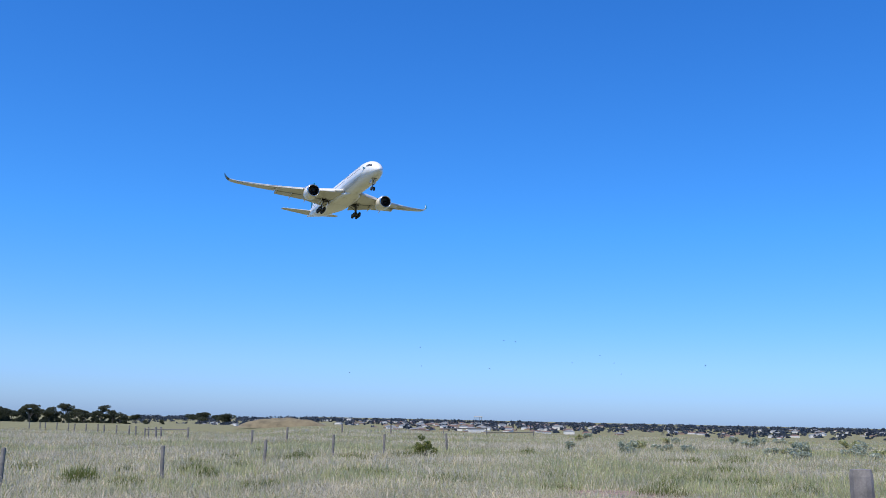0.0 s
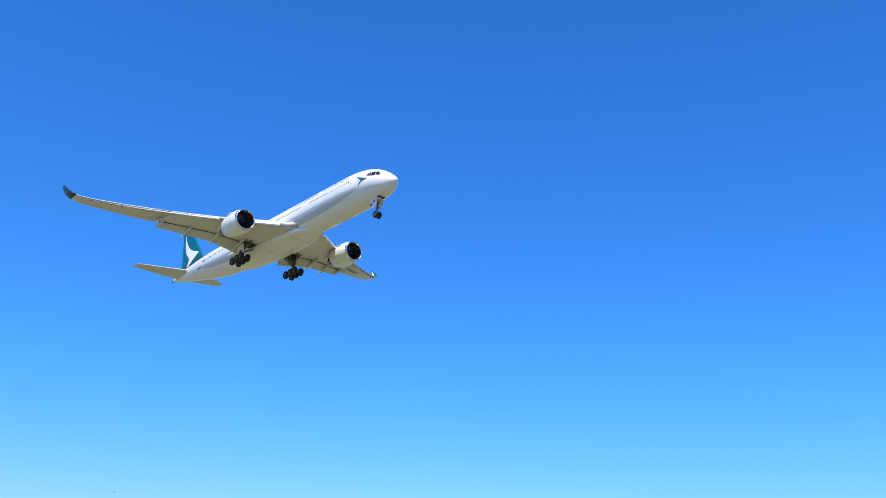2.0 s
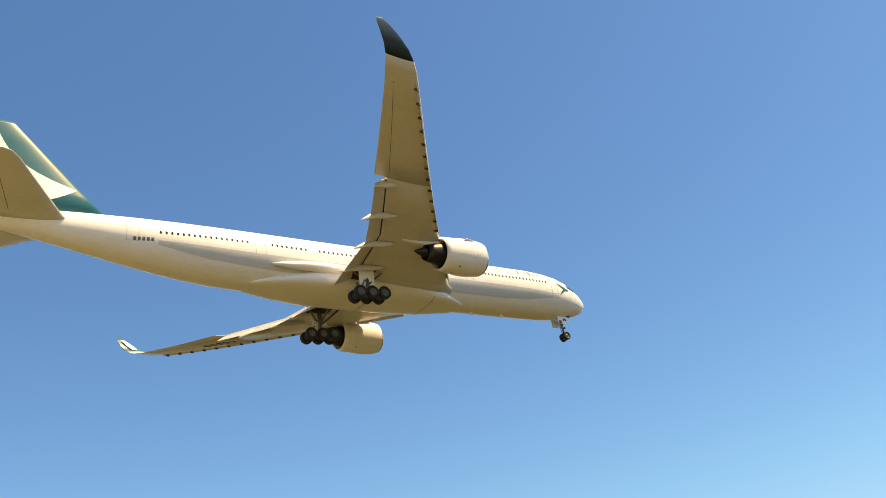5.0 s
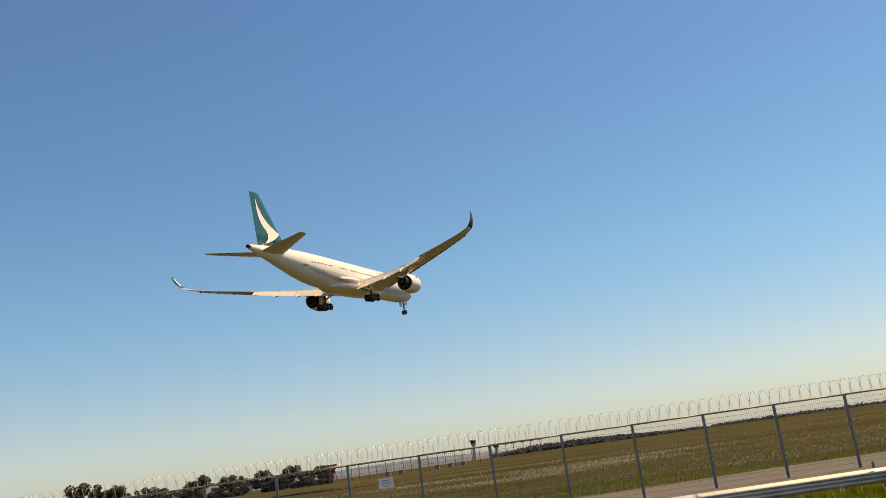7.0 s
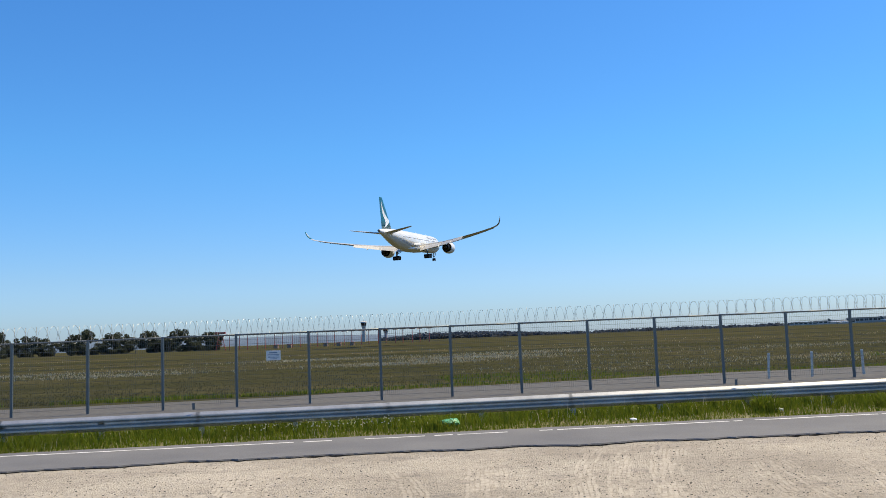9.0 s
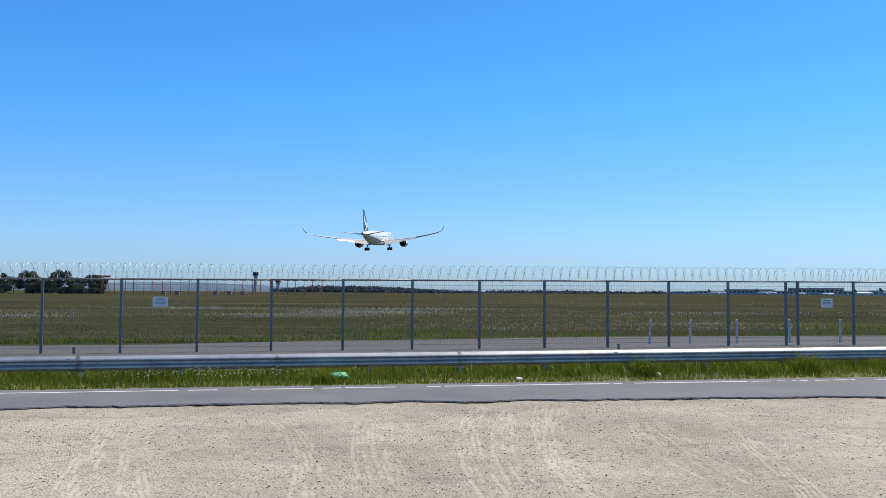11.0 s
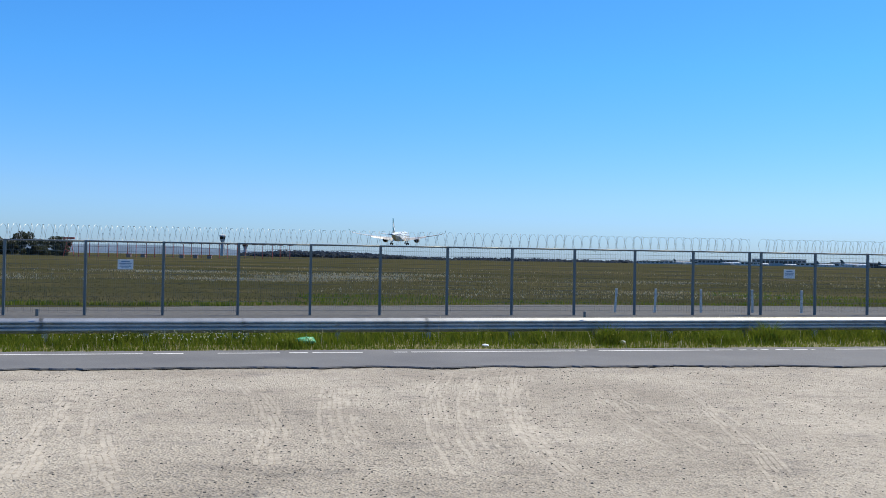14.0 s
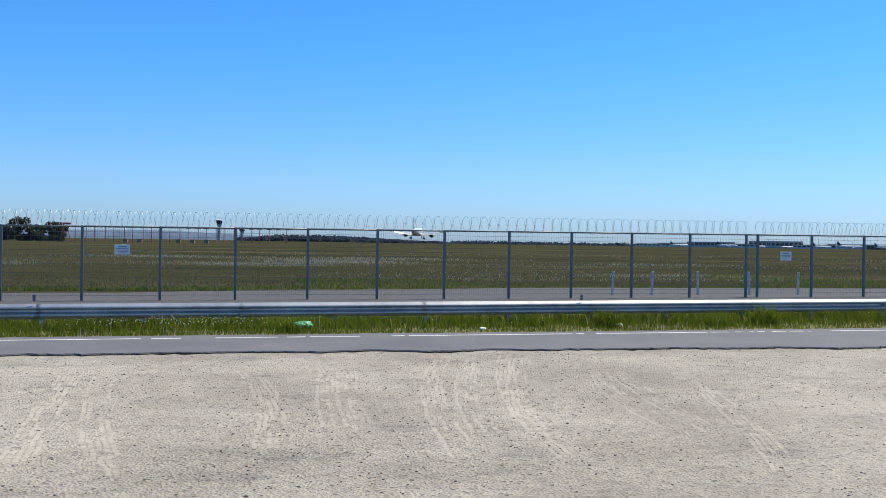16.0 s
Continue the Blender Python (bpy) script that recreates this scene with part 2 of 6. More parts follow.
GROUND, GRAVEL, DUST, ASPHALT = ground_mat(), gravel_mat(), tracks_mat(), asphalt_mat()


def airfield_mat():
    """Mown-out brown grass with paler seeding bands that lie along the field."""
    k = Mat("airfield_turf", 1.0)
    co = k.coords()
    a = k.ramp(k.noise(0.03, 6.0, 0.65, co, (0.5, 1.6, 1)), [(0.3, (0.032, 0.036, 0.019)), (0.5, (0.051, 0.051, 0.028)), (0.68, (0.10, 0.088, 0.056))])
    b = k.ramp(k.noise(0.5, 5.0, 0.7, co), [(0.3, (0.75, 0.75, 0.7)), (0.7, (1.2, 1.18, 1.1))])
    k.colour(k.mix(1.0, a, b, "MULTIPLY"))
    k.p.inputs["Specular IOR Level"].default_value = 0.0
    return k.bump(k.noise(2.0, 6.0, 0.7, co), 0.6, 0.1).m


AIRFIELD = airfield_mat()
# near-black for the shade and shadow of the asphalt lip, put into colour
EDGE_SHADE = painted("broken_asphalt_edge", (0.012, 0.012, 0.012), 0.95, grain=0.1, scale=8.0)
EDGE_SHADE.node_tree.nodes["Principled BSDF"].inputs["Specular IOR Level"].default_value = 0.0
TRACKGRAVEL = painted("grey_track_gravel", (0.105, 0.101, 0.094), 0.95, grain=0.2, scale=5.0)

# ---- building helpers ----


def finish(ob, bm, mat, smooth=None):
    """Write a bmesh into the object's mesh with one material."""
    bmesh.ops.recalc_face_normals(bm, faces=bm.faces)
    bm.to_mesh(ob.data)
    bm.free()
    ob.data.materials.append(mat)
    if smooth is not None:
        for f in ob.data.polygons:
            f.use_smooth = smooth
    return ob


def part(name, bm, material, parent=None, label="", smooth=False):
    """Link a bmesh as one mesh object under a thing or under a part."""
    ob = new(name, bpy.data.meshes.new(name))
    finish(ob, bm, material, smooth)
    ob.parent = parent
    return tagged(ob, label)


def share(name, mesh, parent, m):
    """One more piece on an existing mesh."""
    ob = new(name, mesh)
    ob.parent = parent
    ob.matrix_basis = m
    return ob


def thing(name, label, category, group="", kind="", m=None):
    ob = new(name)
    ob.empty_display_size = 0.3
    if m is not None:
        ob.matrix_basis = m
    return tagged(ob, label, category, group, kind)


def box(bm, lo, hi, bevel=0.0, m=None):
    """An axis-aligned block from corner to corner."""
    vs = [bm.verts.new((x, y, z)) for z in (lo[2], hi[2]) for x, y in ((lo[0], lo[1]), (hi[0], lo[1]), (hi[0], hi[1]), (lo[0], hi[1]))]
    fs = [bm.faces.new([vs[i] for i in q]) for q in ((3, 2, 1, 0), (4, 5, 6, 7), (0, 1, 5, 4), (1, 2, 6, 5), (2, 3, 7, 6), (3, 0, 4, 7))]
    if m is not None:
        bmesh.ops.transform(bm, matrix=m, verts=vs)
    if bevel:
        es = list({e for f in fs for e in f.edges})
        bmesh.ops.bevel(bm, geom=es, offset=bevel, segments=2, affect="EDGES", profile=0.5)
    return bm


def tube(bm, a, b, ra, rb=None, seg=10, caps=True):
    """A round bar from a to b."""
    a, b = Vector(a), Vector(b)
    rb = ra if rb is None else rb
    q = (b - a).to_track_quat("Z", "Y")
    rings = []
    for c, r in ((a, ra), (b, rb)):
        rings.append([bm.verts.new(c + q @ Vector((r * math.cos(2 * math.pi * i / seg), r * math.sin(2 * math.pi * i / seg), 0))) for i in range(seg)])
    for i in range(seg):
        j = (i + 1) % seg
        bm.faces.new((rings[0][i], rings[0][j], rings[1][j], rings[1][i]))
    if caps:
        bm.faces.new(rings[0][::-1])
        bm.faces.new(rings[1])
    return bm


def loft(bm, rings, closed=True, caps=True):
    """Skin equal rings of points."""
    vs = [[bm.verts.new(q) for q in ring] for ring in rings]
    n = len(vs[0])
    for a, b in zip(vs, vs[1:]):
        for i in range(n if closed else n - 1):
            j = (i + 1) % n
            bm.faces.new((a[i], a[j], b[j], b[i]))
    if caps and closed:
        bm.faces.new(vs[0][::-1])
        bm.faces.new(vs[-1])
    return bm


def lathe(bm, profile, origin=(0, 0, 0), axis="X", seg=32, caps=False):
    """Turn (along, radius) pairs about an axis through origin."""
    rings = []
    o = Vector(origin)
    for s, r in profile:
        ring = []
        for i in range(seg):
            a = 2 * math.pi * i / seg
            c, d = r * math.cos(a), r * math.sin(a)
            ring.append(o + (Vector((s, c, d)) if axis == "X" else Vector((c, s, d)) if axis == "Y" else Vector((c, d, s))))
        rings.append(ring)
    return loft(bm, rings, True, caps)


def from_arrays(name, verts, faces, mat, parent=None, smooth=False):
    me = bpy.data.meshes.new(name)
    me.from_pydata(verts, [], faces)
    me.materials.append(mat)
    if smooth:
        for f in me.polygons:
            f.use_smooth = True
    ob = new(name, me)
    ob.parent = parent
    return ob


# The road, rail and fence run along LINE; v counts metres away from the camera across it, u along it.
TILT = radians(14.4)
ALONG, ACROSS = Vector((math.cos(TILT), math.sin(TILT), 0)), Vector((-math.sin(TILT), math.cos(TILT), 0))
LINE = Matrix(((ALONG.x, ACROSS.x, 0, 0), (ALONG.y, ACROSS.y, 0, 0), (0, 0, 1, 0), (0, 0, 0, 1)))


def smooth(a, b, x):
    t = min(1.0, max(0.0, (x - a) / (b - a)))
    return t * t * (3 - 2 * t)


def bezier(a, b, c, t):
    return tuple((1 - t) ** 2 * a[i] + 2 * t * (1 - t) * b[i] + t * t * c[i] for i in (0, 1))


def bearing(az, dist, z=0.0):
    """A place at so many degrees left of +y."""
    return Vector((-math.sin(radians(az)) * dist, math.cos(radians(az)) * dist, z))


def rise(u):
    """The strip under rail and fence climbs a little along the road."""
    return 0.0036 * (max(-40.0, min(u, 50.0)) - 7.0)


def bench(u, v):
    return rise(u) * smooth(18.6, 20.0, v) * (1 - smooth(30.6, 33.0, v))


def terrain(x, y):
    """Height of the land: flat airfield ahead; behind, a paddock whose brow falls into a wide valley with a rising far side."""
    d = math.hypot(x, y)
    az = math.degrees(math.atan2(-x, y)) % 360
    rear = smooth(60, 100, az) * (1 - smooth(235, 280, az))
    brow = 125 + 150 * smooth(154.2, 160.5, az) + 450 * smooth(164.2, 167.9, az)
    z = rear * (-16 * smooth(brow, brow + 300, d) + 11.6 * smooth(750, 2500, d) * smooth(brow, brow + 300, d) + 9 * smooth(2500, 4500, d) * (1 - smooth(160.5, 164.7, az)))
    # a low grassed bank in the paddock
    bank = math.exp(-((az - 163.0) / 2.6) ** 4) * math.exp(-((d - 260) / 30) ** 2)
    lump = 0.12 * noise.noise((x * 0.05, y * 0.05, 3.1)) * smooth(30, 60, d)
    # soft rise of the verge under the guard rail
    v = -x * math.sin(TILT) + y * math.cos(TILT)
    u = x * math.cos(TILT) + y * math.sin(TILT)
    verge = 0.08 * smooth(18.9, 20.0, v) * (1 - smooth(21.5, 26, v)) + bench(u, v)
    fall = -0.0066 * min(d, 700) * smooth(160, 168, az) * (1 - smooth(190, 215, az))
    return z + fall + 0.2 * bank * rear + lump * rear + verge


def make_ground():
    sectors, radii = 288, [0.0]
    r = 3.0
    while r < 4700:
        radii.append(r)
        r += min(max(0.7, r * 0.045), 130)
    verts, faces = [(0, 0, 0)], []
    for r in radii[1:]:
        for i in range(sectors):
            a = 2 * math.pi * i / sectors
            x, y = r * math.cos(a), r * math.sin(a)
            verts.append((x, y, terrain(x, y) - 0.0))
    for i in range(sectors):
        faces.append((0, 1 + i, 1 + (i + 1) % sectors))
    for k in range(len(radii) - 2):
        a, b = 1 + k * sectors, 1 + (k + 1) * sectors
        for i in range(sectors):
            j = (i + 1) % sectors
            faces.append((a + i, b + i, b + j, a + j))
    tagged(from_arrays("ground", verts, faces, GROUND, None, True), "dry olive and straw pasture running to the horizon", "ground", "", "structure")


def wobble(u, seed, big=0.35, small=0.12):
    return big * noise.noise((u * 0.18, seed, 0)) + small * noise.noise((u * 0.9, seed, 5)) + 0.09 * noise.noise((u * 3.4, seed, 9)) + 0.045 * noise.noise((u * 9.0, seed, 4))


def near_edge(u):
    """v of the broken asphalt edge beside the gravel."""
    return 15.95 - 0.07 * max(0, min(u, 40) - 1) - 0.045 * max(0, min(-u, 30) - 3) + wobble(u, 2.0, 0.2, 0.2)


def strip(name, mat, edge_a, edge_b, u0, u1, step, z, cols=4, drop=0.0, keep=None, lift=None):
    """A ribbon along LINE between two edges, with optional turned-down near edge."""
    verts, faces = [], []
    n = int((u1 - u0) / step)
    for i in range(n + 1):
        u = u0 + (u1 - u0) * i / n
        a, b = edge_a(u), edge_b(u)
        row = [(a + (b - a) * j / cols, z) for j in range(cols + 1)]
        if drop:
            row = [(a - 0.02, z - drop)] + row + [(b + 0.02, z - drop)]
        for v, h in row:
            w = LINE @ Vector((u, v, 0))
            verts.append((w.x, w.y, h + (lift(u, v) if lift else 0.0)))
    m = cols + 1 + (2 if drop else 0)
    for i in range(n):
        if keep and not keep(u0 + (u1 - u0) * i / n):
            continue
        for j in range(m - 1):
            a = i * m + j
            faces.append((a, a + m, a + m + 1, a + 1))
    return from_arrays(name, verts, faces, mat)


def track_far(u):
    """v of the service track's far side."""
    return max(33.4, min(37.7, 36.4 + 0.2 * (u - 8))) + wobble(u, 12, 0.5, 0.25)


def make_surfaces():
    # gravel pull-out: from behind the camera to the broken edge of the road
    tagged(strip("gravel_pullout", GRAVEL, lambda u: -7.5 + wobble(u, 7.0, 1.5, 0.4), lambda u: near_edge(u) + 0.25, -46, 56, 0.25, 0.012, 40), "pale compacted gravel pull-out with tyre tracks", "gravel", "", "structure")
    tagged(strip("road", ASPHALT, near_edge, lambda u: 18.66 + wobble(u, 4.0, 0.08, 0.06), -130, 150, 0.06, 0.04, 5, 0.035), "narrow worn grey asphalt road with a crumbling edge", "road", "", "structure")
    # ragged strip on the gravel paints the shade under the road's broken lip
    tagged(strip("road_edge", EDGE_SHADE, lambda u: near_edge(u) - 0.09 - 0.2 * max(0.0, noise.noise((u * 1.1, 8.0, 0)) * 0.6 + 0.5 * noise.noise((u * 5.0, 3.0, 0)) + 0.04), lambda u: near_edge(u) + 0.02, -60, 60, 0.03, 0.018, 1), "ragged dark strip, painted shade below the broken asphalt lip", "road edge", "", "structure")
    worn = lambda u: noise.noise((u * 0.9, 4.4, 0)) + 0.6 * noise.noise((u * 4.0, 7.0, 0)) > -0.42
    line = strip("edge_line", LINEPAINT, lambda u: 18.06 + 0.02 * noise.noise((u * 2, 1, 0)), lambda u: 18.17 + 0.02 * noise.noise((u * 2.4, 3, 0)), -120, 140, 0.09, 0.044, 1, 0.0, worn)
    tagged(line, "worn white painted edge line on asphalt", "road marking", "", "structure")
    tagged(strip("perimeter_track", TRACKGRAVEL, lambda u: 28.6 + wobble(u, 11, 0.8, 0.3), track_far, -120, 150, 0.5, 0.03, 16, 0.0, None, bench), "grey gravel service track behind the fence", "track", "", "structure")
    # the airfield's own darker turf
    tagged(strip("airfield", AIRFIELD, lambda u: 32.8, lambda u: 3600.0, -3000, 3000, 20, 0.022, 24), "brown-olive airfield turf stretching to the horizon", "ground", "", "structure")
    # tyre arcs swept in the gravel: start, bend and end
    rng = random.Random(5)
    arcs = [((3.94, 15.06), (2.64, 11.8), (2.28, 7.89)), ((4.43, 14.75), (3.1, 11.71), (2.77, 8.9)), ((5.02, 15.03), (3.42, 10.78), (3.23, 7.71)), ((5.18, 14.62), (3.69, 11.16), (3.27, 8.8)), ((1.8, 13.52), (1.38, 11.16), (1.32, 9.45)), ((2.04, 13.48), (1.62, 11.11), (1.56, 9.13)), ((-1.33, 13.5), (-1.19, 9.93), (-0.72, 7.8)), ((-1.78, 13.58), (-1.63, 9.74), (-1.5, 7.95)), ((-0.76, 13.96), (-1.09, 12.46), (-1.79, 11.73)), ((5.74, 12.85), (4.85, 10.53), (4.81, 8.79)), ((5.99, 12.8), (5.46, 10.84), (5.06, 8.46)), ((8.35, 12.4), (7.83, 10.87), (7.56, 9.26)), ((6.95, 12.64), (6.06, 9.54), (4.85, 6.88)), ((0.59, 13.73), (0.89, 11.24), (0.58, 8.56))]
    for order, (a, b, c) in enumerate(arcs):
        verts, faces = [], []
        n = 160
        ph = rng.random() * 9
        base = 0.0129 + 0.00012 * order
        ribs = [(x, x + 0.045, base) for x in (-0.16, -0.095, -0.03, 0.035, 0.1)]
        for e0, e1, z in ribs:
            k0 = len(verts)
            for i in range(n + 1):
                u, v = bezier(a, b, c, i / n)
                wob = 0.03 * noise.noise((i * 0.11, ph, e0)) + 0.012 * noise.noise((i * 0.6, ph, e0))
                for e in (e0, e1):
                    w = LINE @ Vector((u + e * (1 + 0.12 * noise.noise((i * 0.04, ph, 3))) + wob, v, 0))
                    verts.append((w.x, w.y, z))
            for i in range(n):
                if noise.noise((ph + i * 0.035, e0 * 9, 1)) > -0.02:
                    k = k0 + i * 2
                    faces.append((k, k + 1, k + 3, k + 2))
        tagged(from_arrays("tyre_track", verts, faces, DUST), "pale tyre track pressed into gravel", "tyre track", "tyre tracks", "structure")


make_ground()
make_surfaces()

# ---- the airliner: nose at the origin, x forward, y to its left, z up from the body's axis ----
# stations: x, half width, half height, height of centre
BODY = [
    (0.0, 0.04, 0.04, -0.90), (-0.12, 0.34, 0.32, -0.90), (-0.45, 0.74, 0.70, -0.87), (-1.0, 1.16, 1.10, -0.80), (-1.8, 1.58, 1.55, -0.66),
    (-2.8, 1.98, 2.00, -0.48), (-4.0, 2.34, 2.38, -0.30), (-5.5, 2.64, 2.70, -0.15), (-7.5, 2.86, 2.93, -0.06), (-10.0, 2.97, 3.03, 0.0),
    (-14.0, 2.98, 3.045, 0.0), (-24.0, 2.98, 3.045, 0.0), (-36.0, 2.98, 3.045, 0.0), (-47.0, 2.98, 3.045, 0.0), (-50.5, 2.93, 2.96, 0.08), (-54.0, 2.76, 2.74, 0.28),
    (-58.0, 2.42, 2.38, 0.58), (-62.0, 1.96, 1.93, 0.92), (-66.0, 1.44, 1.46, 1.22), (-69.5, 0.96, 1.00, 1.44), (-72.3, 0.58, 0.60, 1.60), (-73.7, 0.36, 0.38, 1.68)]


def body_at(x):
    for a, b in zip(BODY, BODY[1:]):
        if b[0] <= x <= a[0]:
            t = (x - a[0]) / (b[0] - a[0])
            return [a[i] + (b[i] - a[i]) * t for i in (1, 2, 3)]
    return list(BODY[-1][1:])


def skin(x, side, z, out=0.012):
    """A place on the body's skin at height z."""
    w, h, c = body_at(x)
    s = max(-0.999, min(0.999, (z - c) / h))
    y = w * math.sqrt(1 - s * s)
    n = Vector((0, y / w / w, s / h)).normalized()
    return Vector((x, side * (y + n.y * out), z + n.z * out))


def on_skin(name, outline, mat, parent, side, label="", out=0.014, sub=1):
    """A thin painted or inlaid patch: rows of (x, z) quads laid on the skin."""
    bm = bmesh.new()
    for quad in outline:
        (x0, z0), (x1, z1), (x2, z2), (x3, z3) = quad
        nu, nv = 1, sub
        grid = []
        for j in range(nv + 1):
            t = j / nv
            a = (x0 + (x3 - x0) * t, z0 + (z3 - z0) * t)
            b = (x1 + (x2 - x1) * t, z1 + (z2 - z1) * t)
            grid.append([bm.verts.new(skin(*((a[0], side, a[1]) if i == 0 else (b[0], side, b[1])), out)) for i in range(2)])
        for a, b in zip(grid, grid[1:]):
            bm.faces.new((a[0], a[1], b[1], b[0]))
    bmesh.ops.remove_doubles(bm, verts=bm.verts, dist=0.0001)
    return part(name, bm, mat, parent, label)


def section(n=9):
    """A closed wing section as (fraction of chord from the front, half thickness, +1 up or -1 down)."""
    ts = [0.5 * (1 - math.cos(math.pi * i / n)) for i in range(n + 1)]
    half = lambda t: 5 * (0.2969 * math.sqrt(t) - 0.126 * t - 0.3516 * t * t + 0.2843 * t ** 3 - 0.1036 * t ** 4)
    up = [(t, half(t)) for t in ts]
    down = [(t, -half(t) * 0.85) for t in ts[1:-1]][::-1]
    return up + down


def wing_rings(stations, side, f0=0.0, f1=1.0, flat=1.0):
    """Rings for (y, x of front edge, chord, z, thickness/chord), keeping only chord fractions f0..f1."""
    rings = []
    for y, xle, c, z, tc in stations:
        ring = []
        for t, h in section():
            t = min(max(t, f0), f1)
            hh = 5 * (0.2969 * math.sqrt(t) - 0.126 * t - 0.3516 * t * t + 0.2843 * t ** 3 - 0.1036 * t ** 4) * tc * c * flat
            ring.append(Vector((xle - t * c, side * y, z + (hh if h >= 0 else -0.85 * hh))))
        rings.append(ring)
    return rings


WING = [  # y, front edge x, chord, z, thickness
    (2.2, -22.6, 16.2, -1.75, 0.125), (3.6, -24.3, 14.8, -1.62, 0.125), (6.0, -26.2, 12.9, -1.36, 0.12), (10.6, -30.0, 9.1, -0.92, 0.11),
    (15.0, -33.5, 7.4, -0.35, 0.105), (20.0, -37.4, 5.8, 0.35, 0.10), (24.5, -40.8, 4.5, 1.08, 0.10), (28.5, -43.8, 3.4, 1.85, 0.10),
    (30.0, -44.95, 3.05, 2.25, 0.10)]
TIP = [(30.0, -44.95, 3.05, 2.25, 0.10), (30.75, -45.65, 2.7, 2.62, 0.10), (31.3, -46.4, 2.35, 3.15, 0.10), (31.65, -47.3, 1.85, 3.85, 0.10), (31.85, -48.2, 1.25, 4.55, 0.09), (31.92, -48.9, 0.6, 5.0, 0.09)]


def wing_at(y):
    for a, b in zip(WING, WING[1:]):
        if a[0] <= y <= b[0]:
            t = (y - a[0]) / (b[0] - a[0])
            return [a[i] + (b[i] - a[i]) * t for i in range(5)]
    return list(WING[-1])


def flap(parent, side, y0, y1, frac, chord_frac, droop, back, down, name="flap", n=6):
    """A slotted flap behind the wing's trailing edge, drooped by degrees."""
    rings = []
    for i in range(n + 1):
        y = y0 + (y1 - y0) * i / n
        _, xle, c, z, tc = wing_at(y)
        fc = c * chord_frac
        d = radians(droop)
        ring = []
        for t, h in section(6):
            lx, lz = -t * fc, h * 0.16 * fc
            ring.append(Vector((xle - frac * c - back + lx * math.cos(d) + lz * math.sin(d) * 0, side * y, z - down + lx * math.sin(d) + lz)))
        rings.append(ring)
    return part(name, loft(bmesh.new(), rings), GREY_WING, parent, smooth=False)


def canoe(parent, side, y, length, drop):
    """A flap track fairing under the wing."""
    _, xle, c, z, tc = wing_at(y)
    rings = []
    x0 = xle - c * 0.6
    for s, r, dz in ((0, 0.03, 0), (0.1, 0.16, -0.06), (0.3, 0.27, -0.2), (0.55, 0.3, -0.34), (0.75, 0.24, -0.62), (0.92, 0.12, -0.98), (1.0, 0.03, -1.15)):
        cx, cz = x0 - s * length, z - 0.035 * c - 0.1 + dz * drop
        rings.append([Vector((cx, side * (y + r * 0.62 * math.cos(a)), cz + r * 1.25 * math.sin(a))) for a in [2 * math.pi * i / 10 for i in range(10)]])
    return part("flap_track_fairing", loft(bmesh.new(), rings), GREY_WING, parent, smooth=True)


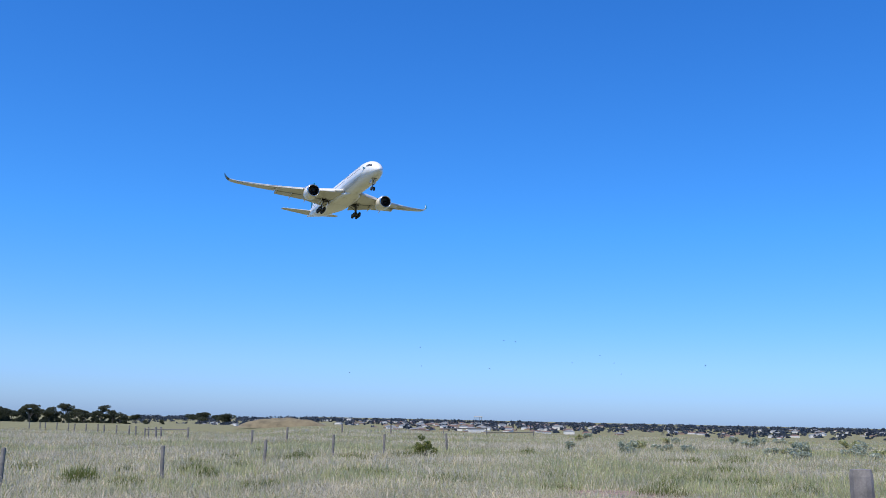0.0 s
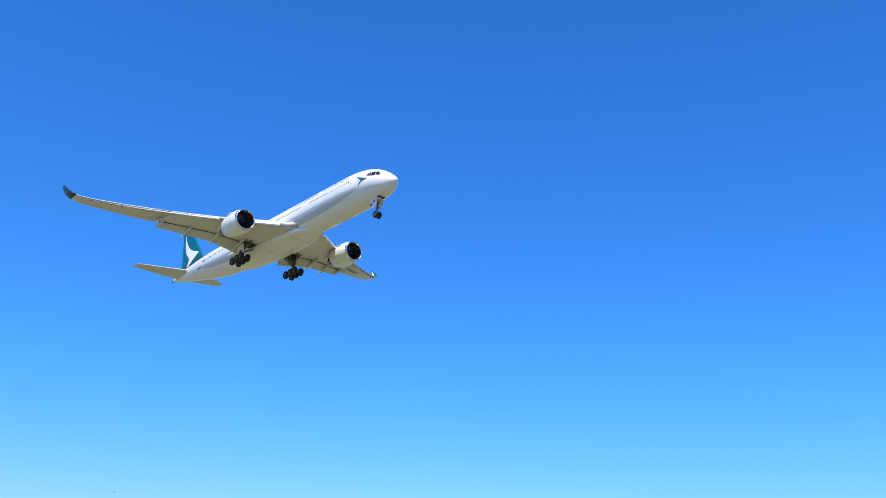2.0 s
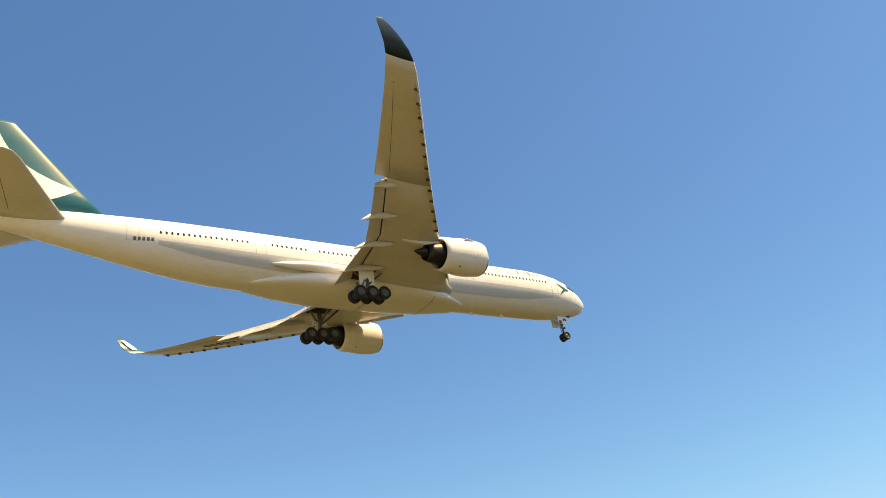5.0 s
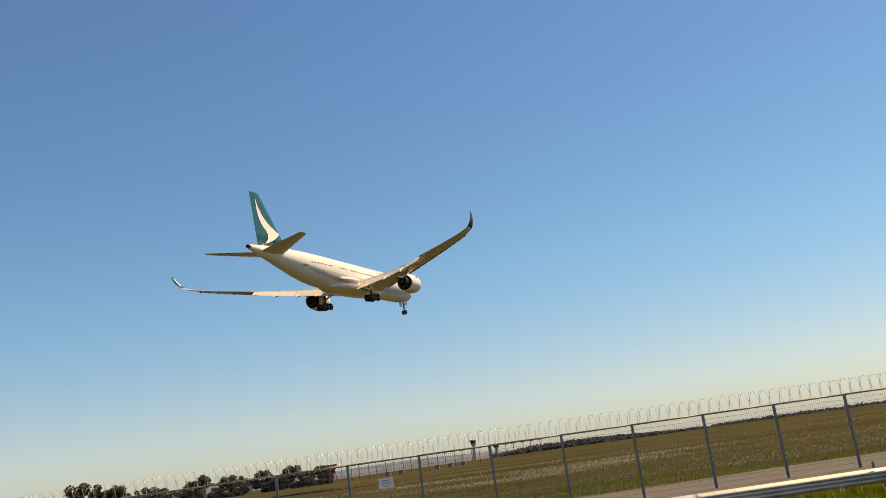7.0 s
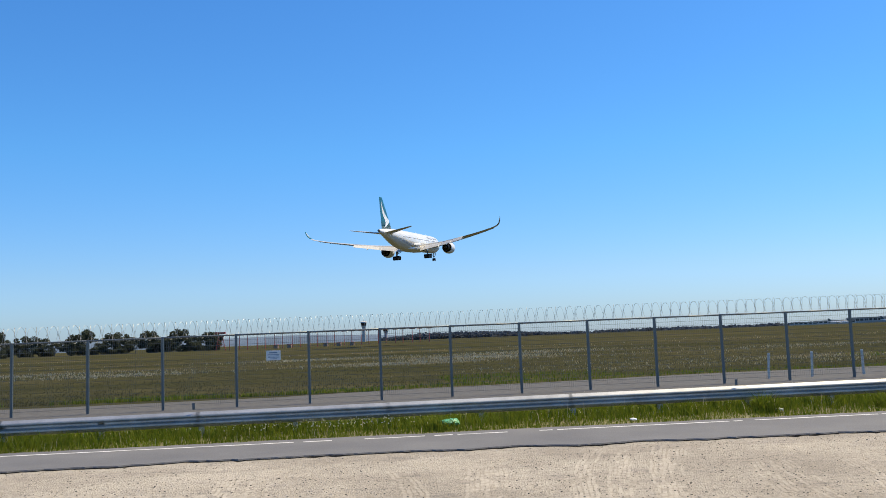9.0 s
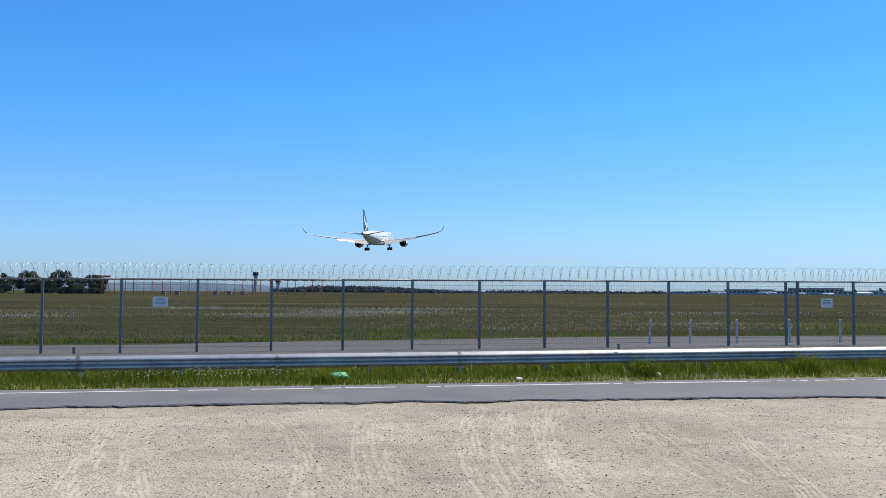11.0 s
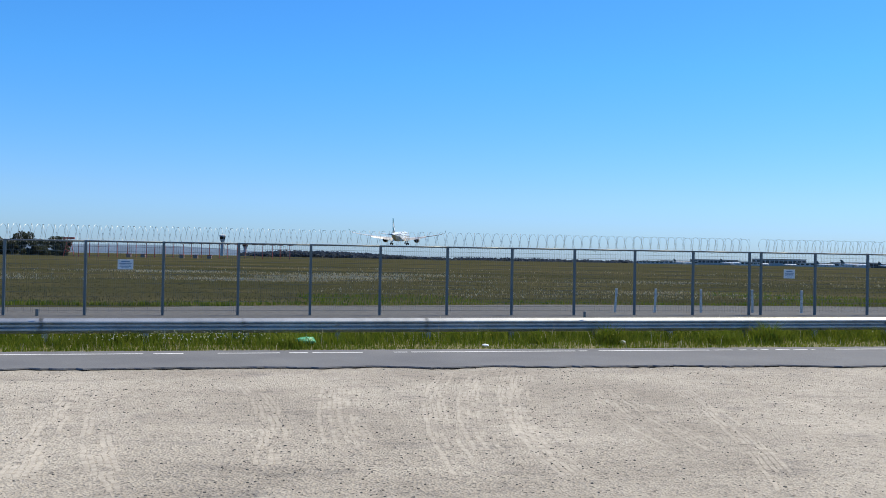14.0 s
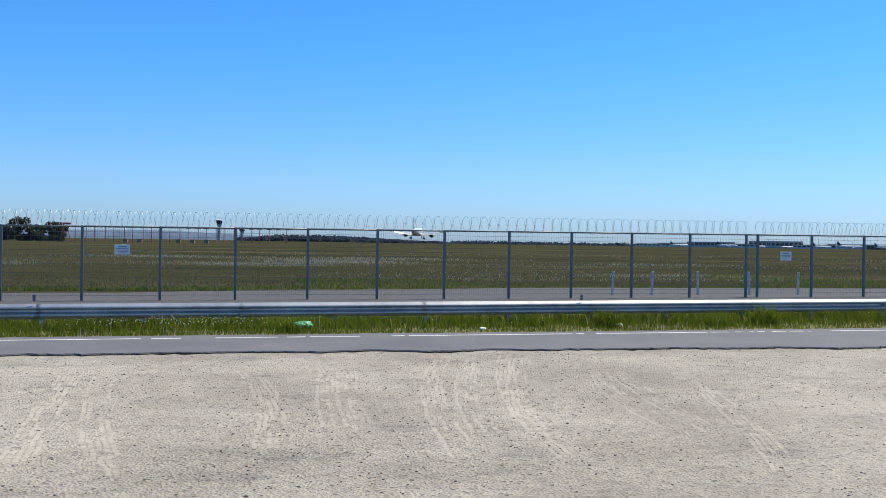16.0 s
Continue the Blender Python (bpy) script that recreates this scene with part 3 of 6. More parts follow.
def engine(parent, side):
    y, z, x0 = side * 10.6, -2.45, -25.2
    cow = part("engine_cowl", lathe(bmesh.new(), [(-0.35, 1.80), (-0.9, 1.90), (-1.8, 1.97), (-2.8, 1.96), (-3.8, 1.86), (-4.8, 1.70), (-5.35, 1.58), (-5.33, 1.50), (-4.6, 1.52)], (x0, y, z), "X", 44), WHITE, parent, "white engine cowl with a bare metal lip", True)
    part("intake_lip", lathe(bmesh.new(), [(-0.355, 1.80), (-0.2, 1.765), (-0.06, 1.70), (0.0, 1.61), (-0.05, 1.53), (-0.2, 1.48), (-0.5, 1.46)], (x0, y, z), "X", 44), LIPMETAL, cow, "polished intake lip", True)
    part("intake_duct", lathe(bmesh.new(), [(-0.5, 1.46), (-1.5, 1.47), (-1.52, 0.05)], (x0, y, z), "X", 44), BLACK, cow, "", True)
    part("spinner", lathe(bmesh.new(), [(-0.62, 0.01), (-0.75, 0.12), (-1.1, 0.33), (-1.45, 0.46)], (x0, y, z), "X", 20), FANMETAL, cow, "", True)
    bm = bmesh.new()
    for i in range(22):
        a = 2 * math.pi * i / 22
        q = [Vector((x0 - 1.32, 0.42, -0.05)), Vector((x0 - 1.46, 0.42, 0.10)), Vector((x0 - 1.48, 1.44, 0.20)), Vector((x0 - 1.26, 1.44, -0.16))]
        rot = Matrix.Rotation(a, 3, "X")
        bm.faces.new([bm.verts.new(rot @ Vector((0, p.y, p.z)) + Vector((p.x, y, z))) for p in q])
    part("fan", bm, FANMETAL, cow, "dark fan blades")
    part("core_cowl", lathe(bmesh.new(), [(-4.5, 1.25), (-5.4, 1.18), (-6.3, 0.98), (-7.0, 0.80), (-6.98, 0.74), (-6.4, 0.7)], (x0, y, z), "X", 32), HOTMETAL, cow, "burnt metal core cowl", True)
    part("exhaust_cone", lathe(bmesh.new(), [(-6.5, 0.62), (-7.2, 0.50), (-8.0, 0.22), (-8.4, 0.02)], (x0, y, z), "X", 24), HOTMETAL, cow, "", True)
    part("bypass_shadow", lathe(bmesh.new(), [(-4.62, 1.52), (-4.64, 1.2)], (x0, y, z), "X", 32), BLACK, cow)
    # pylon
    rings = []
    for x, zb, zt, w in ((x0 - 1.6, z + 1.85, z + 1.98, 0.08), (x0 - 3.2, z + 1.75, z + 2.12, 0.26), (x0 - 4.8, z + 1.2, z + 2.0, 0.32), (x0 - 7.0, z + 0.75, z + 1.5, 0.28), (x0 - 9.6, z + 1.05, z + 1.35, 0.06)):
        rings.append([Vector((x, y - w, zb)), Vector((x, y + w, zb)), Vector((x, y + w * 0.8, zt)), Vector((x, y - w * 0.8, zt))])
    part("pylon", loft(bmesh.new(), rings), WHITE, cow)
    # strakes and stencilled marks on the cowl
    for a in (35, 145):
        c, s = math.cos(radians(a)), math.sin(radians(a))
        bm = bmesh.new()
        pts = [(x0 - 1.5, 1.94), (x0 - 3.0, 1.94), (x0 - 2.9, 2.22), (x0 - 2.2, 2.18)]
        fr = [bm.verts.new((px, y + r * c + 0.015 * s, z + r * s - 0.015 * c)) for px, r in pts]
        bk = [bm.verts.new((px, y + r * c - 0.015 * s, z + r * s + 0.015 * c)) for px, r in pts]
        bm.faces.new(fr), bm.faces.new(bk[::-1])
        for i in range(4):
            j = (i + 1) % 4
            bm.faces.new((fr[j], fr[i], bk[i], bk[j]))
        part("strake", bm, WHITE, cow)
    for a, x1, l, w in ((-90, -4.0, 1.5, 0.05), (198 if side < 0 else -18, -1.4, 0.05, 0.34), (198 if side < 0 else -18, -1.68, 0.05, 0.34), (-60, -1.5, 0.2, 0.12), (-120, -3.6, 0.22, 0.16)):
        bm = bmesh.new()
        vs = []
        for xx in (x1, x1 - l):
            for da in (-w / 2 / 1.95, w / 2 / 1.95):
                b = radians(a) + da
                r = 1.985 if xx > -3.2 else 1.93
                vs.append(bm.verts.new((x0 + xx, y + r * math.cos(b), z + r * math.sin(b))))
        bm.faces.new((vs[0], vs[1], vs[3], vs[2]))
        part("cowl_mark", bm, DOORLINE if l < 0.1 else SEAM, cow)
    return cow


def wheel_mesh(r, w):
    """Tyre and hub meshes about the y axis."""
    a = bmesh.new()
    lathe(a, [(-w * 0.36, r * 0.58), (-w * 0.5, r * 0.72), (-w * 0.5, r * 0.88), (-w * 0.36, r * 0.985), (0, r), (w * 0.36, r * 0.985), (w * 0.5, r * 0.88), (w * 0.5, r * 0.72), (w * 0.36, r * 0.58)], (0, 0, 0), "Y", 22)
    b = bmesh.new()
    lathe(b, [(-w * 0.34, 0.02), (-w * 0.34, r * 0.25), (-w * 0.2, r * 0.3), (-w * 0.28, r * 0.5), (-w * 0.37, r * 0.6), (w * 0.37, r * 0.6), (w * 0.28, r * 0.5), (w * 0.2, r * 0.3), (w * 0.34, r * 0.25), (w * 0.34, 0.02)], (0, 0, 0), "Y", 18, True)
    meshes = []
    for nm, bm, mat in (("tyre", a, TYRE), ("hub", b, HUB)):
        me = bpy.data.meshes.new(nm)
        bmesh.ops.recalc_face_normals(bm, faces=bm.faces)
        bm.to_mesh(me)
        bm.free()
        me.materials.append(mat)
        for f in me.polygons:
            f.use_smooth = True
        meshes.append(me)
    return meshes


def main_gear(parent, side):
    tyre, hub = wheel_mesh(0.70, 0.52)
    x, y, z = -36.1, side * 5.3, -5.1
    bm = bmesh.new()
    tube(bm, (x + 0.1, side * 4.9, -1.6), (x, y, z + 0.15), 0.24, 0.2, 14)
    tube(bm, (x, y, -3.4), (x, y, z), 0.17, 0.17, 12)
    tube(bm, (x + 0.2, side * 2.6, -2.5), (x, y, -3.9), 0.12, 0.1, 8)
    tube(bm, (x + 2.4, side * 4.6, -2.0), (x + 0.1, y, -3.9), 0.12, 0.1, 8)
    tube(bm, (x - 1.6, side * 4.6, -1.9), (x - 0.1, y, -3.6), 0.09, 0.08, 8)
    tube(bm, (x - 0.35, y, -3.5), (x - 0.75, y, -4.3), 0.07, 0.07, 6)
    tube(bm, (x - 0.75, y, -4.3), (x - 0.2, y, z + 0.1), 0.07, 0.07, 6)
    leg = part("main_gear_leg", bm, STRUT, parent, "grey landing gear leg with braces", True)
    bm = bmesh.new()
    tube(bm, (x - 1.75, y, z - 0.12), (x + 1.75, y, z + 0.06), 0.16, 0.16, 10)
    for dx in (-1.42, 0, 1.42):
        tube(bm, (x + dx, y - 0.95, z + dx * 0.05), (x + dx, y + 0.95, z + dx * 0.05), 0.1, 0.1, 8)
    part("bogie_beam", bm, STRUT, leg, "", True)
    for dx in (-1.42, 0, 1.42):
        for dy in (-0.62, 0.62):
            m = pose(x + dx, y + dy, z + dx * 0.05)
            share("tyre", tyre, leg, m)
            share("hub", hub, leg, m)
    bm = bmesh.new()
    box(bm, (x - 0.9, -0.03, -4.0), (x + 0.9, 0.03, -2.1), 0.02)
    bmesh.ops.transform(bm, matrix=Matrix.Translation((0, y + side * 0.42, 0)) @ Matrix.Rotation(radians(side * -8), 4, "X"), verts=bm.verts)
    part("gear_door", bm, WHITE, leg, "white gear door panel")
    # black slab below the wing paints the shade of an open wheel well
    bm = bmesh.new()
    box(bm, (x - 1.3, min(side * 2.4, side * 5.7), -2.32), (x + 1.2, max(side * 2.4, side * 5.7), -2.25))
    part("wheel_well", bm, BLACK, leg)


def nose_gear(parent):
    tyre, hub = wheel_mesh(0.53, 0.38)
    x, z = -4.45, -5.2
    bm = bmesh.new()
    tube(bm, (x - 0.15, 0, -2.3), (x, 0, z + 0.1), 0.15, 0.11, 12)
    tube(bm, (x + 1.2, 0, -2.5), (x, 0, -3.7), 0.07, 0.07, 8)
    tube(bm, (x, -0.5, z), (x, 0.5, z), 0.07, 0.07, 8)
    tube(bm, (x - 0.3, 0, -3.9), (x - 0.42, 0, -4.5), 0.05, 0.05, 6)
    tube(bm, (x - 0.42, 0, -4.5), (x, 0, z + 0.12), 0.05, 0.05, 6)
    box(bm, (x + 0.08, -0.3, -4.2), (x + 0.2, 0.3, -3.95), 0.03)
    leg = part("nose_gear_leg", bm, STRUT, parent, "grey nose gear leg", True)
    for dy in (-0.34, 0.34):
        share("tyre", tyre, leg, pose(x, dy, z))
        share("hub", hub, leg, pose(x, dy, z))
    for side in (-1, 1):
        bm = bmesh.new()
        box(bm, (x - 1.1, side * 0.62 - 0.025, -3.75), (x + 0.6, side * 0.62 + 0.025, -2.7), 0.02)
        door = part("gear_door", bm, WHITE, leg, "white nose gear door with small bars")
        bm = bmesh.new()
        for k in range(2):
            box(bm, (x - 0.3 + k * 0.32, side * 0.652 - 0.004, -3.35), (x - 0.08 + k * 0.32, side * 0.652 + 0.004, -3.0))
        part("door_bars", bm, SEAM, door)
        bm = bmesh.new()
        box(bm, (x - 1.0, side * 0.652 - 0.004, -3.7), (x - 0.55, side * 0.652 + 0.004, -3.3))
        part("door_flag", bm, RED, door, "small red flag patch")
    # black slab paints the shade of the open nose wheel well
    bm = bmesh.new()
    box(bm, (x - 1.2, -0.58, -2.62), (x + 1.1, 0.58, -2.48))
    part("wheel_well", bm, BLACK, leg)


def fin_half(x, z):
    """Half thickness of the fin at (x, z)."""
    t = (z - 2.4) / 9.4
    xle, c = -60.0 - 8.6 * t, 10.6 - 7.6 * t
    s = min(1, max(0.0, (xle - x) / c))
    return 5 * (0.2969 * math.sqrt(s) - 0.126 * s - 0.3516 * s * s + 0.2843 * s ** 3 - 0.1036 * s ** 4) * 0.095 * c


def fin_place(f, t):
    """x, z on the fin from chord fraction and height fraction."""
    return -60.0 - 8.6 * t - f * (10.6 - 7.6 * t), 2.4 + 9.4 * t


def fin(parent):
    rings = []
    for t in (0.0, 0.25, 0.5, 0.75, 0.97, 1.0):
        ring = []
        for s, h in section(12):
            x, z = fin_place(s, t)
            ring.append(Vector((x, math.copysign(fin_half(x, z), h) * (1 if t < 0.98 else 0.7), z)))
        rings.append(ring)
    body = part("fin", loft(bmesh.new(), rings), TEAL, parent, "deep teal tail fin with a white brushstroke wing", True)
    # a dark parting at the rudder hinge, a white brush-like sweep, a pale front edge
    for side in (-1, 1):
        for (a0, a1, a2), (b0, b1, b2), n in (
                (((0.66, 0.86), (0.90, 0.50), (0.58, 0.27)), ((0.63, 0.87), (0.66, 0.46), (0.07, 0.30)), 14),
                (((0.61, 0.30), (0.54, 0.17), (0.84, 0.02)), ((0.07, 0.30), (0.40, 0.15), (0.88, 0.015)), 10)):
            bm = bmesh.new()
            grid = []
            for i in range(n + 1):
                t = i / n
                pa, pb = bezier(a0, a1, a2, t), bezier(b0, b1, b2, t)
                row = []
                for j in range(7):
                    f = pa[0] + (pb[0] - pa[0]) * j / 6
                    g = pa[1] + (pb[1] - pa[1]) * j / 6
                    x, z = fin_place(max(0.03, f), g)
                    row.append(bm.verts.new((x, side * (fin_half(x, z) + 0.02), z)))
                grid.append(row)
            for p, q in zip(grid, grid[1:]):
                for j in range(6):
                    bm.faces.new((p[j], p[j + 1], q[j + 1], q[j]))
            part("brush_mark", bm, MARK, body, "white brushstroke wing shape", True)
        bm = bmesh.new()
        prev = None
        for i in range(9):
            t = 0.02 + 0.95 * i / 8
            pair = []
            for f in (0.688, 0.694):
                x, z = fin_place(f, t)
                pair.append(bm.verts.new((x, side * (fin_half(x, z) + 0.012), z)))
            if prev:
                bm.faces.new((prev[0], prev[1], pair[1], pair[0]))
            prev = pair
        part("rudder_gap", bm, NAVY, body)


def tailplane(parent, side):
    st = [(0.4, -63.4, 7.4, 1.15, 0.10), (2.0, -64.9, 6.4, 1.38, 0.10), (5.5, -67.6, 4.5, 1.88, 0.09), (8.4, -69.8, 2.9, 2.30, 0.09), (9.2, -70.6, 2.2, 2.42, 0.08), (9.4, -71.3, 1.4, 2.45, 0.06)]
    ob = part("tailplane", loft(bmesh.new(), wing_rings(st, side)), GREY_WING, parent, "pale grey tailplane", True)
    bm = bmesh.new()
    prev = None
    for y, xle, c, z, tc in st[1:5]:
        t = 0.7
        hh = 5 * (0.2969 * math.sqrt(t) - 0.126 * t - 0.3516 * t * t + 0.2843 * t ** 3 - 0.1036 * t ** 4) * tc * c * 0.85
        pair = [bm.verts.new((xle - t * c + d, side * y, z - hh - 0.012)) for d in (0, 0.05)]
        if prev:
            bm.faces.new((prev[0], prev[1], pair[1], pair[0]))
        prev = pair
    part("elevator_gap", bm, SEAM, ob)


def wing(parent, side):
    cut = 0.80
    inner = [wing_at(y) for y in (2.2, 3.6, 6.0, 8.0, 10.6, 13.0, 15.5, 18.4)]
    outer = [wing_at(y) for y in (18.4, 21.2, 24.5, 28.5, 30.0)] + [TIP[1]]
    body = part("wing", loft(bmesh.new(), wing_rings(inner, side, 0.0, cut)), GREY_WING, parent, "pale grey wing with extended flaps", True)
    part("outer_wing", loft(bmesh.new(), wing_rings(outer, side)), GREY_WING, body, "", True)
    rings = wing_rings(TIP[1:], side)
    part("winglet", loft(bmesh.new(), rings), NAVY if side < 0 else TEAL, body, "curved teal winglet", True)
    # inner face of the winglet carries a white stroke
    bm = bmesh.new()
    prev = None
    for y, xle, c, z, tc in TIP[2:5]:
        t0, t1 = (0.35, 0.62)
        pair = [bm.verts.new((xle - t * c, side * (y - 0.13), z + 0.12)) for t in (t0, t1)]
        if prev:
            bm.faces.new((prev[0], prev[1], pair[1], pair[0]))
        prev = pair
    part("winglet_mark", bm, MARK, body)
    flap(body, side, 3.3, 10.5, cut, 0.21, 29, 0.02, 0.12)
    flap(body, side, 10.56, 18.2, cut, 0.23, 29, 0.02, 0.1)
    # black strip over the gap between wing and flap paints the slot's shade
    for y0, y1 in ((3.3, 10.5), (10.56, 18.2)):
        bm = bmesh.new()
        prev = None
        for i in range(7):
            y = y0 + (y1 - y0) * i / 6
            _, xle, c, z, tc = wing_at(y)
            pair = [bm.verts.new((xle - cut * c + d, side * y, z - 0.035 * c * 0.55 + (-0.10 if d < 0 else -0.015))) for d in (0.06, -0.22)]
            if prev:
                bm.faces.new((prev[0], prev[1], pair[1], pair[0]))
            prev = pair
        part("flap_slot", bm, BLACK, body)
    for y, length, drop in ((5.7, 5.6, 1.0), (9.7, 4.9, 1.0), (13.9, 4.3, 1.0), (17.9, 2.6, 0.45)):
        canoe(body, side, y, length, drop)
    # leading edge slats, run out and down
    for y0, y1 in ((4.6, 9.0), (12.2, 16.2), (16.3, 20.4), (20.5, 24.6), (24.7, 29.2)):
        rings = []
        for i in range(5):
            y = y0 + (y1 - y0) * i / 4
            _, xle, c, z, tc = wing_at(y)
            k = 0.09 * c
            pts = [(0.42, -0.34), (0.52, -0.2), (0.44, 0.05), (0.15, 0.36), (-0.5, 0.62), (-0.45, 0.5), (0.05, 0.2), (0.24, -0.02)]
            ring = [Vector((xle + px * k * 0.85 - 0.3, side * y, z + pz * k - 0.14)) for px, pz in pts]
            rings.append(ring)
        part("slat", loft(bmesh.new(), rings), GREY_WING, body)
    for i in range(13):
        y = 12.5 + i * 1.35
        _, xle, c, z, tc = wing_at(y)
        bm = bmesh.new()
        box(bm, (xle - 0.5, side * y - 0.05, z - 0.34), (xle - 0.12, side * y + 0.05, z - 0.16))
        part("slat_track", bm, SEAM, body)
    # aileron and spoiler partings below
    bm = bmesh.new()
    prev = None
    for y in (18.8, 21, 23, 25, 27, 28.8):
        _, xle, c, z, tc = wing_at(y)
        t = 0.76
        hh = 5 * (0.2969 * math.sqrt(t) - 0.126 * t - 0.3516 * t * t + 0.2843 * t ** 3 - 0.1036 * t ** 4) * tc * c * 0.85
        pair = [bm.verts.new((xle - t * c + d, side * y, z - hh - 0.014)) for d in (0, 0.045)]
        if prev:
            bm.faces.new((prev[0], prev[1], pair[1], pair[0]))
        prev = pair
    part("aileron_gap", bm, SEAM, body)
    if side > 0:
        # registration under the left wing, as plain bars
        bm = bmesh.new()
        for i in range(5):
            y = 19.6 + i * 0.75
            _, xle, c, z, tc = wing_at(y)
            t = 0.45
            hh = tc * c * 0.5 * 0.8
            box(bm, (xle - t * c - 0.45, y - 0.22, z - hh - 0.03), (xle - t * c + 0.45, y + 0.22, z - hh - 0.0))
        part("wing_bars", bm, LETTER, body)


# x, half width, underside, top of the belly fairing
FAIRING = [(-19.0, 0.3, -2.88, -2.75), (-21.5, 1.5, -3.0, -2.45), (-24, 2.5, -3.16, -1.7), (-28, 3.1, -3.36, -1.0), (-35, 3.2, -3.42, -0.95), (-40, 3.05, -3.34, -1.2), (-43.5, 2.4, -3.16, -1.8), (-46.5, 1.4, -3.0, -2.5), (-48.5, 0.3, -2.85, -2.75)]


def fairing_under(x, y, e=0.72):
    """Height of the fairing's underside."""
    for a, b in zip(FAIRING, FAIRING[1:]):
        if b[0] <= x <= a[0]:
            t = (x - a[0]) / (b[0] - a[0])
            w, zb, zt = (a[i] + (b[i] - a[i]) * t for i in (1, 2, 3))
            c = min(0.999, (abs(y) / w)) ** (1 / e)
            return (zb + zt) / 2 - (zt - zb) / 2 * math.sqrt(1 - c * c) ** e
    return -3.0


def airliner():
    jet = thing("airliner", "white twin-engine airliner with teal tail, landing gear and flaps lowered", "airplane")
    rings = []
    n = 48
    dense = []
    for a, b in zip(BODY, BODY[1:]):
        steps = 3 if a[0] > -10 or a[0] < -47 else 4
        dense += [a[0] + (b[0] - a[0]) * i / steps for i in range(steps)]
    dense.append(BODY[-1][0])
    for x in dense:
        w, h, c = body_at(x)
        rings.append([Vector((x, w * math.cos(2 * math.pi * i / n), c + h * math.sin(2 * math.pi * i / n))) for i in range(n)])
    fus = part("fuselage", loft(bmesh.new(), rings), WHITE, jet, "glossy white fuselage with a shaded belly", True)
    part("tail_exhaust", lathe(bmesh.new(), [(-73.65, 0.37), (-74.15, 0.3), (-74.1, 0.24), (-73.6, 0.2)], (0, 0, 1.68), "X", 20), HOTMETAL, fus, "", True)
    # belly fairing
    rings = []
    for x, w, zb, zt in FAIRING:
        ring = []
        for i in range(24):
            a = 2 * math.pi * i / 24
            c, s = math.cos(a), math.sin(a)
            e = 0.72
            ring.append(Vector((x, w * math.copysign(abs(c) ** e, c), (zb + zt) / 2 + (zt - zb) / 2 * math.copysign(abs(s) ** e, s))))
        rings.append(ring)
    fair = part("belly_fairing", loft(bmesh.new(), rings), WHITE, jet, "white wing root fairing with panel lines", True)
    for x in (-25.6, -33.4):
        bm = bmesh.new()
        prev = None
        for i in range(13):
            y = -2.5 + 5.0 * i / 12
            z = fairing_under(x, y)
            pair = [bm.verts.new((x + d, y, z - 0.015)) for d in (0, 0.06)]
            if prev:
                bm.faces.new((prev[0], prev[1], pair[1], pair[0]))
            prev = pair
        part("panel_gap", bm, SEAM, fair)
    # rear wing-root fillet blisters
    for side in (-1, 1):
        rings = []
        for x, w, zc, h in ((-37.0, 0.5, -1.3, 0.5), (-39.5, 0.62, -1.3, 0.55), (-42.0, 0.5, -1.35, 0.46), (-44.2, 0.28, -1.45, 0.26), (-45.4, 0.06, -1.5, 0.05)):
            rings.append([Vector((x, side * (3.0 + w * math.cos(a)), zc + h * math.sin(a))) for a in [2 * math.pi * i / 14 for i in range(14)]])
        part("root_fillet", loft(bmesh.new(), rings), WHITE, jet, "", True)
        wing(jet, side)
        engine(jet, side)
        tailplane(jet, side)
        main_gear(jet, side)
    nose_gear(jet)
    fin(jet)
    # cockpit glazing: a dark mask with framed panes
    for side in (-1, 1):
        on_skin("cockpit_window", [((-1.95, 0.10), (-2.7, 0.20), (-2.95, 0.98), (-2.55, 0.86)), ((-2.76, 0.20), (-3.5, 0.26), (-3.7, 1.0), (-3.02, 0.99)), ((-3.56, 0.27), (-4.25, 0.42), (-4.35, 0.92), (-3.76, 1.0))], GLASS_DARK, fus, side, "black cockpit glazing", 0.016, 4)
        # nose mark: a small brush-like bird shape
        on_skin("nose_mark", [((-4.2, 0.06), (-4.2, 0.04), (-4.8, -0.12), (-4.8, 0.22)), ((-4.8, 0.22), (-4.8, -0.12), (-5.3, -0.2), (-5.3, 0.42)), ((-5.3, 0.42), (-5.3, 0.02), (-5.8, 0.28), (-5.8, 0.6)), ((-5.8, 0.6), (-5.8, 0.28), (-6.4, 0.84), (-6.4, 0.86)), ((-5.3, 0.02), (-5.3, -0.26), (-5.7, -0.5), (-5.6, -0.15)), ((-5.6, -0.15), (-5.7, -0.5), (-6.15, -0.78), (-6.1, -0.7))], TEAL, fus, side, "teal bird-like mark", 0.035, 3)
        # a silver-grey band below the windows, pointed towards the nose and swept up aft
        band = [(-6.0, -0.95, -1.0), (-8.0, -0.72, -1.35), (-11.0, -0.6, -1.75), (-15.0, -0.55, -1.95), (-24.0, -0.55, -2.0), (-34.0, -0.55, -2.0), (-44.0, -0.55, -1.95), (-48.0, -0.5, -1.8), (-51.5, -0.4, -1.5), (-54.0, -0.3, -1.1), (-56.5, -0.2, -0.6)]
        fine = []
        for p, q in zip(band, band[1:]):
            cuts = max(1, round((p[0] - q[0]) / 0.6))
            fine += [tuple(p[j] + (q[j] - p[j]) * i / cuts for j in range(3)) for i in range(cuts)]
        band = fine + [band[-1]]
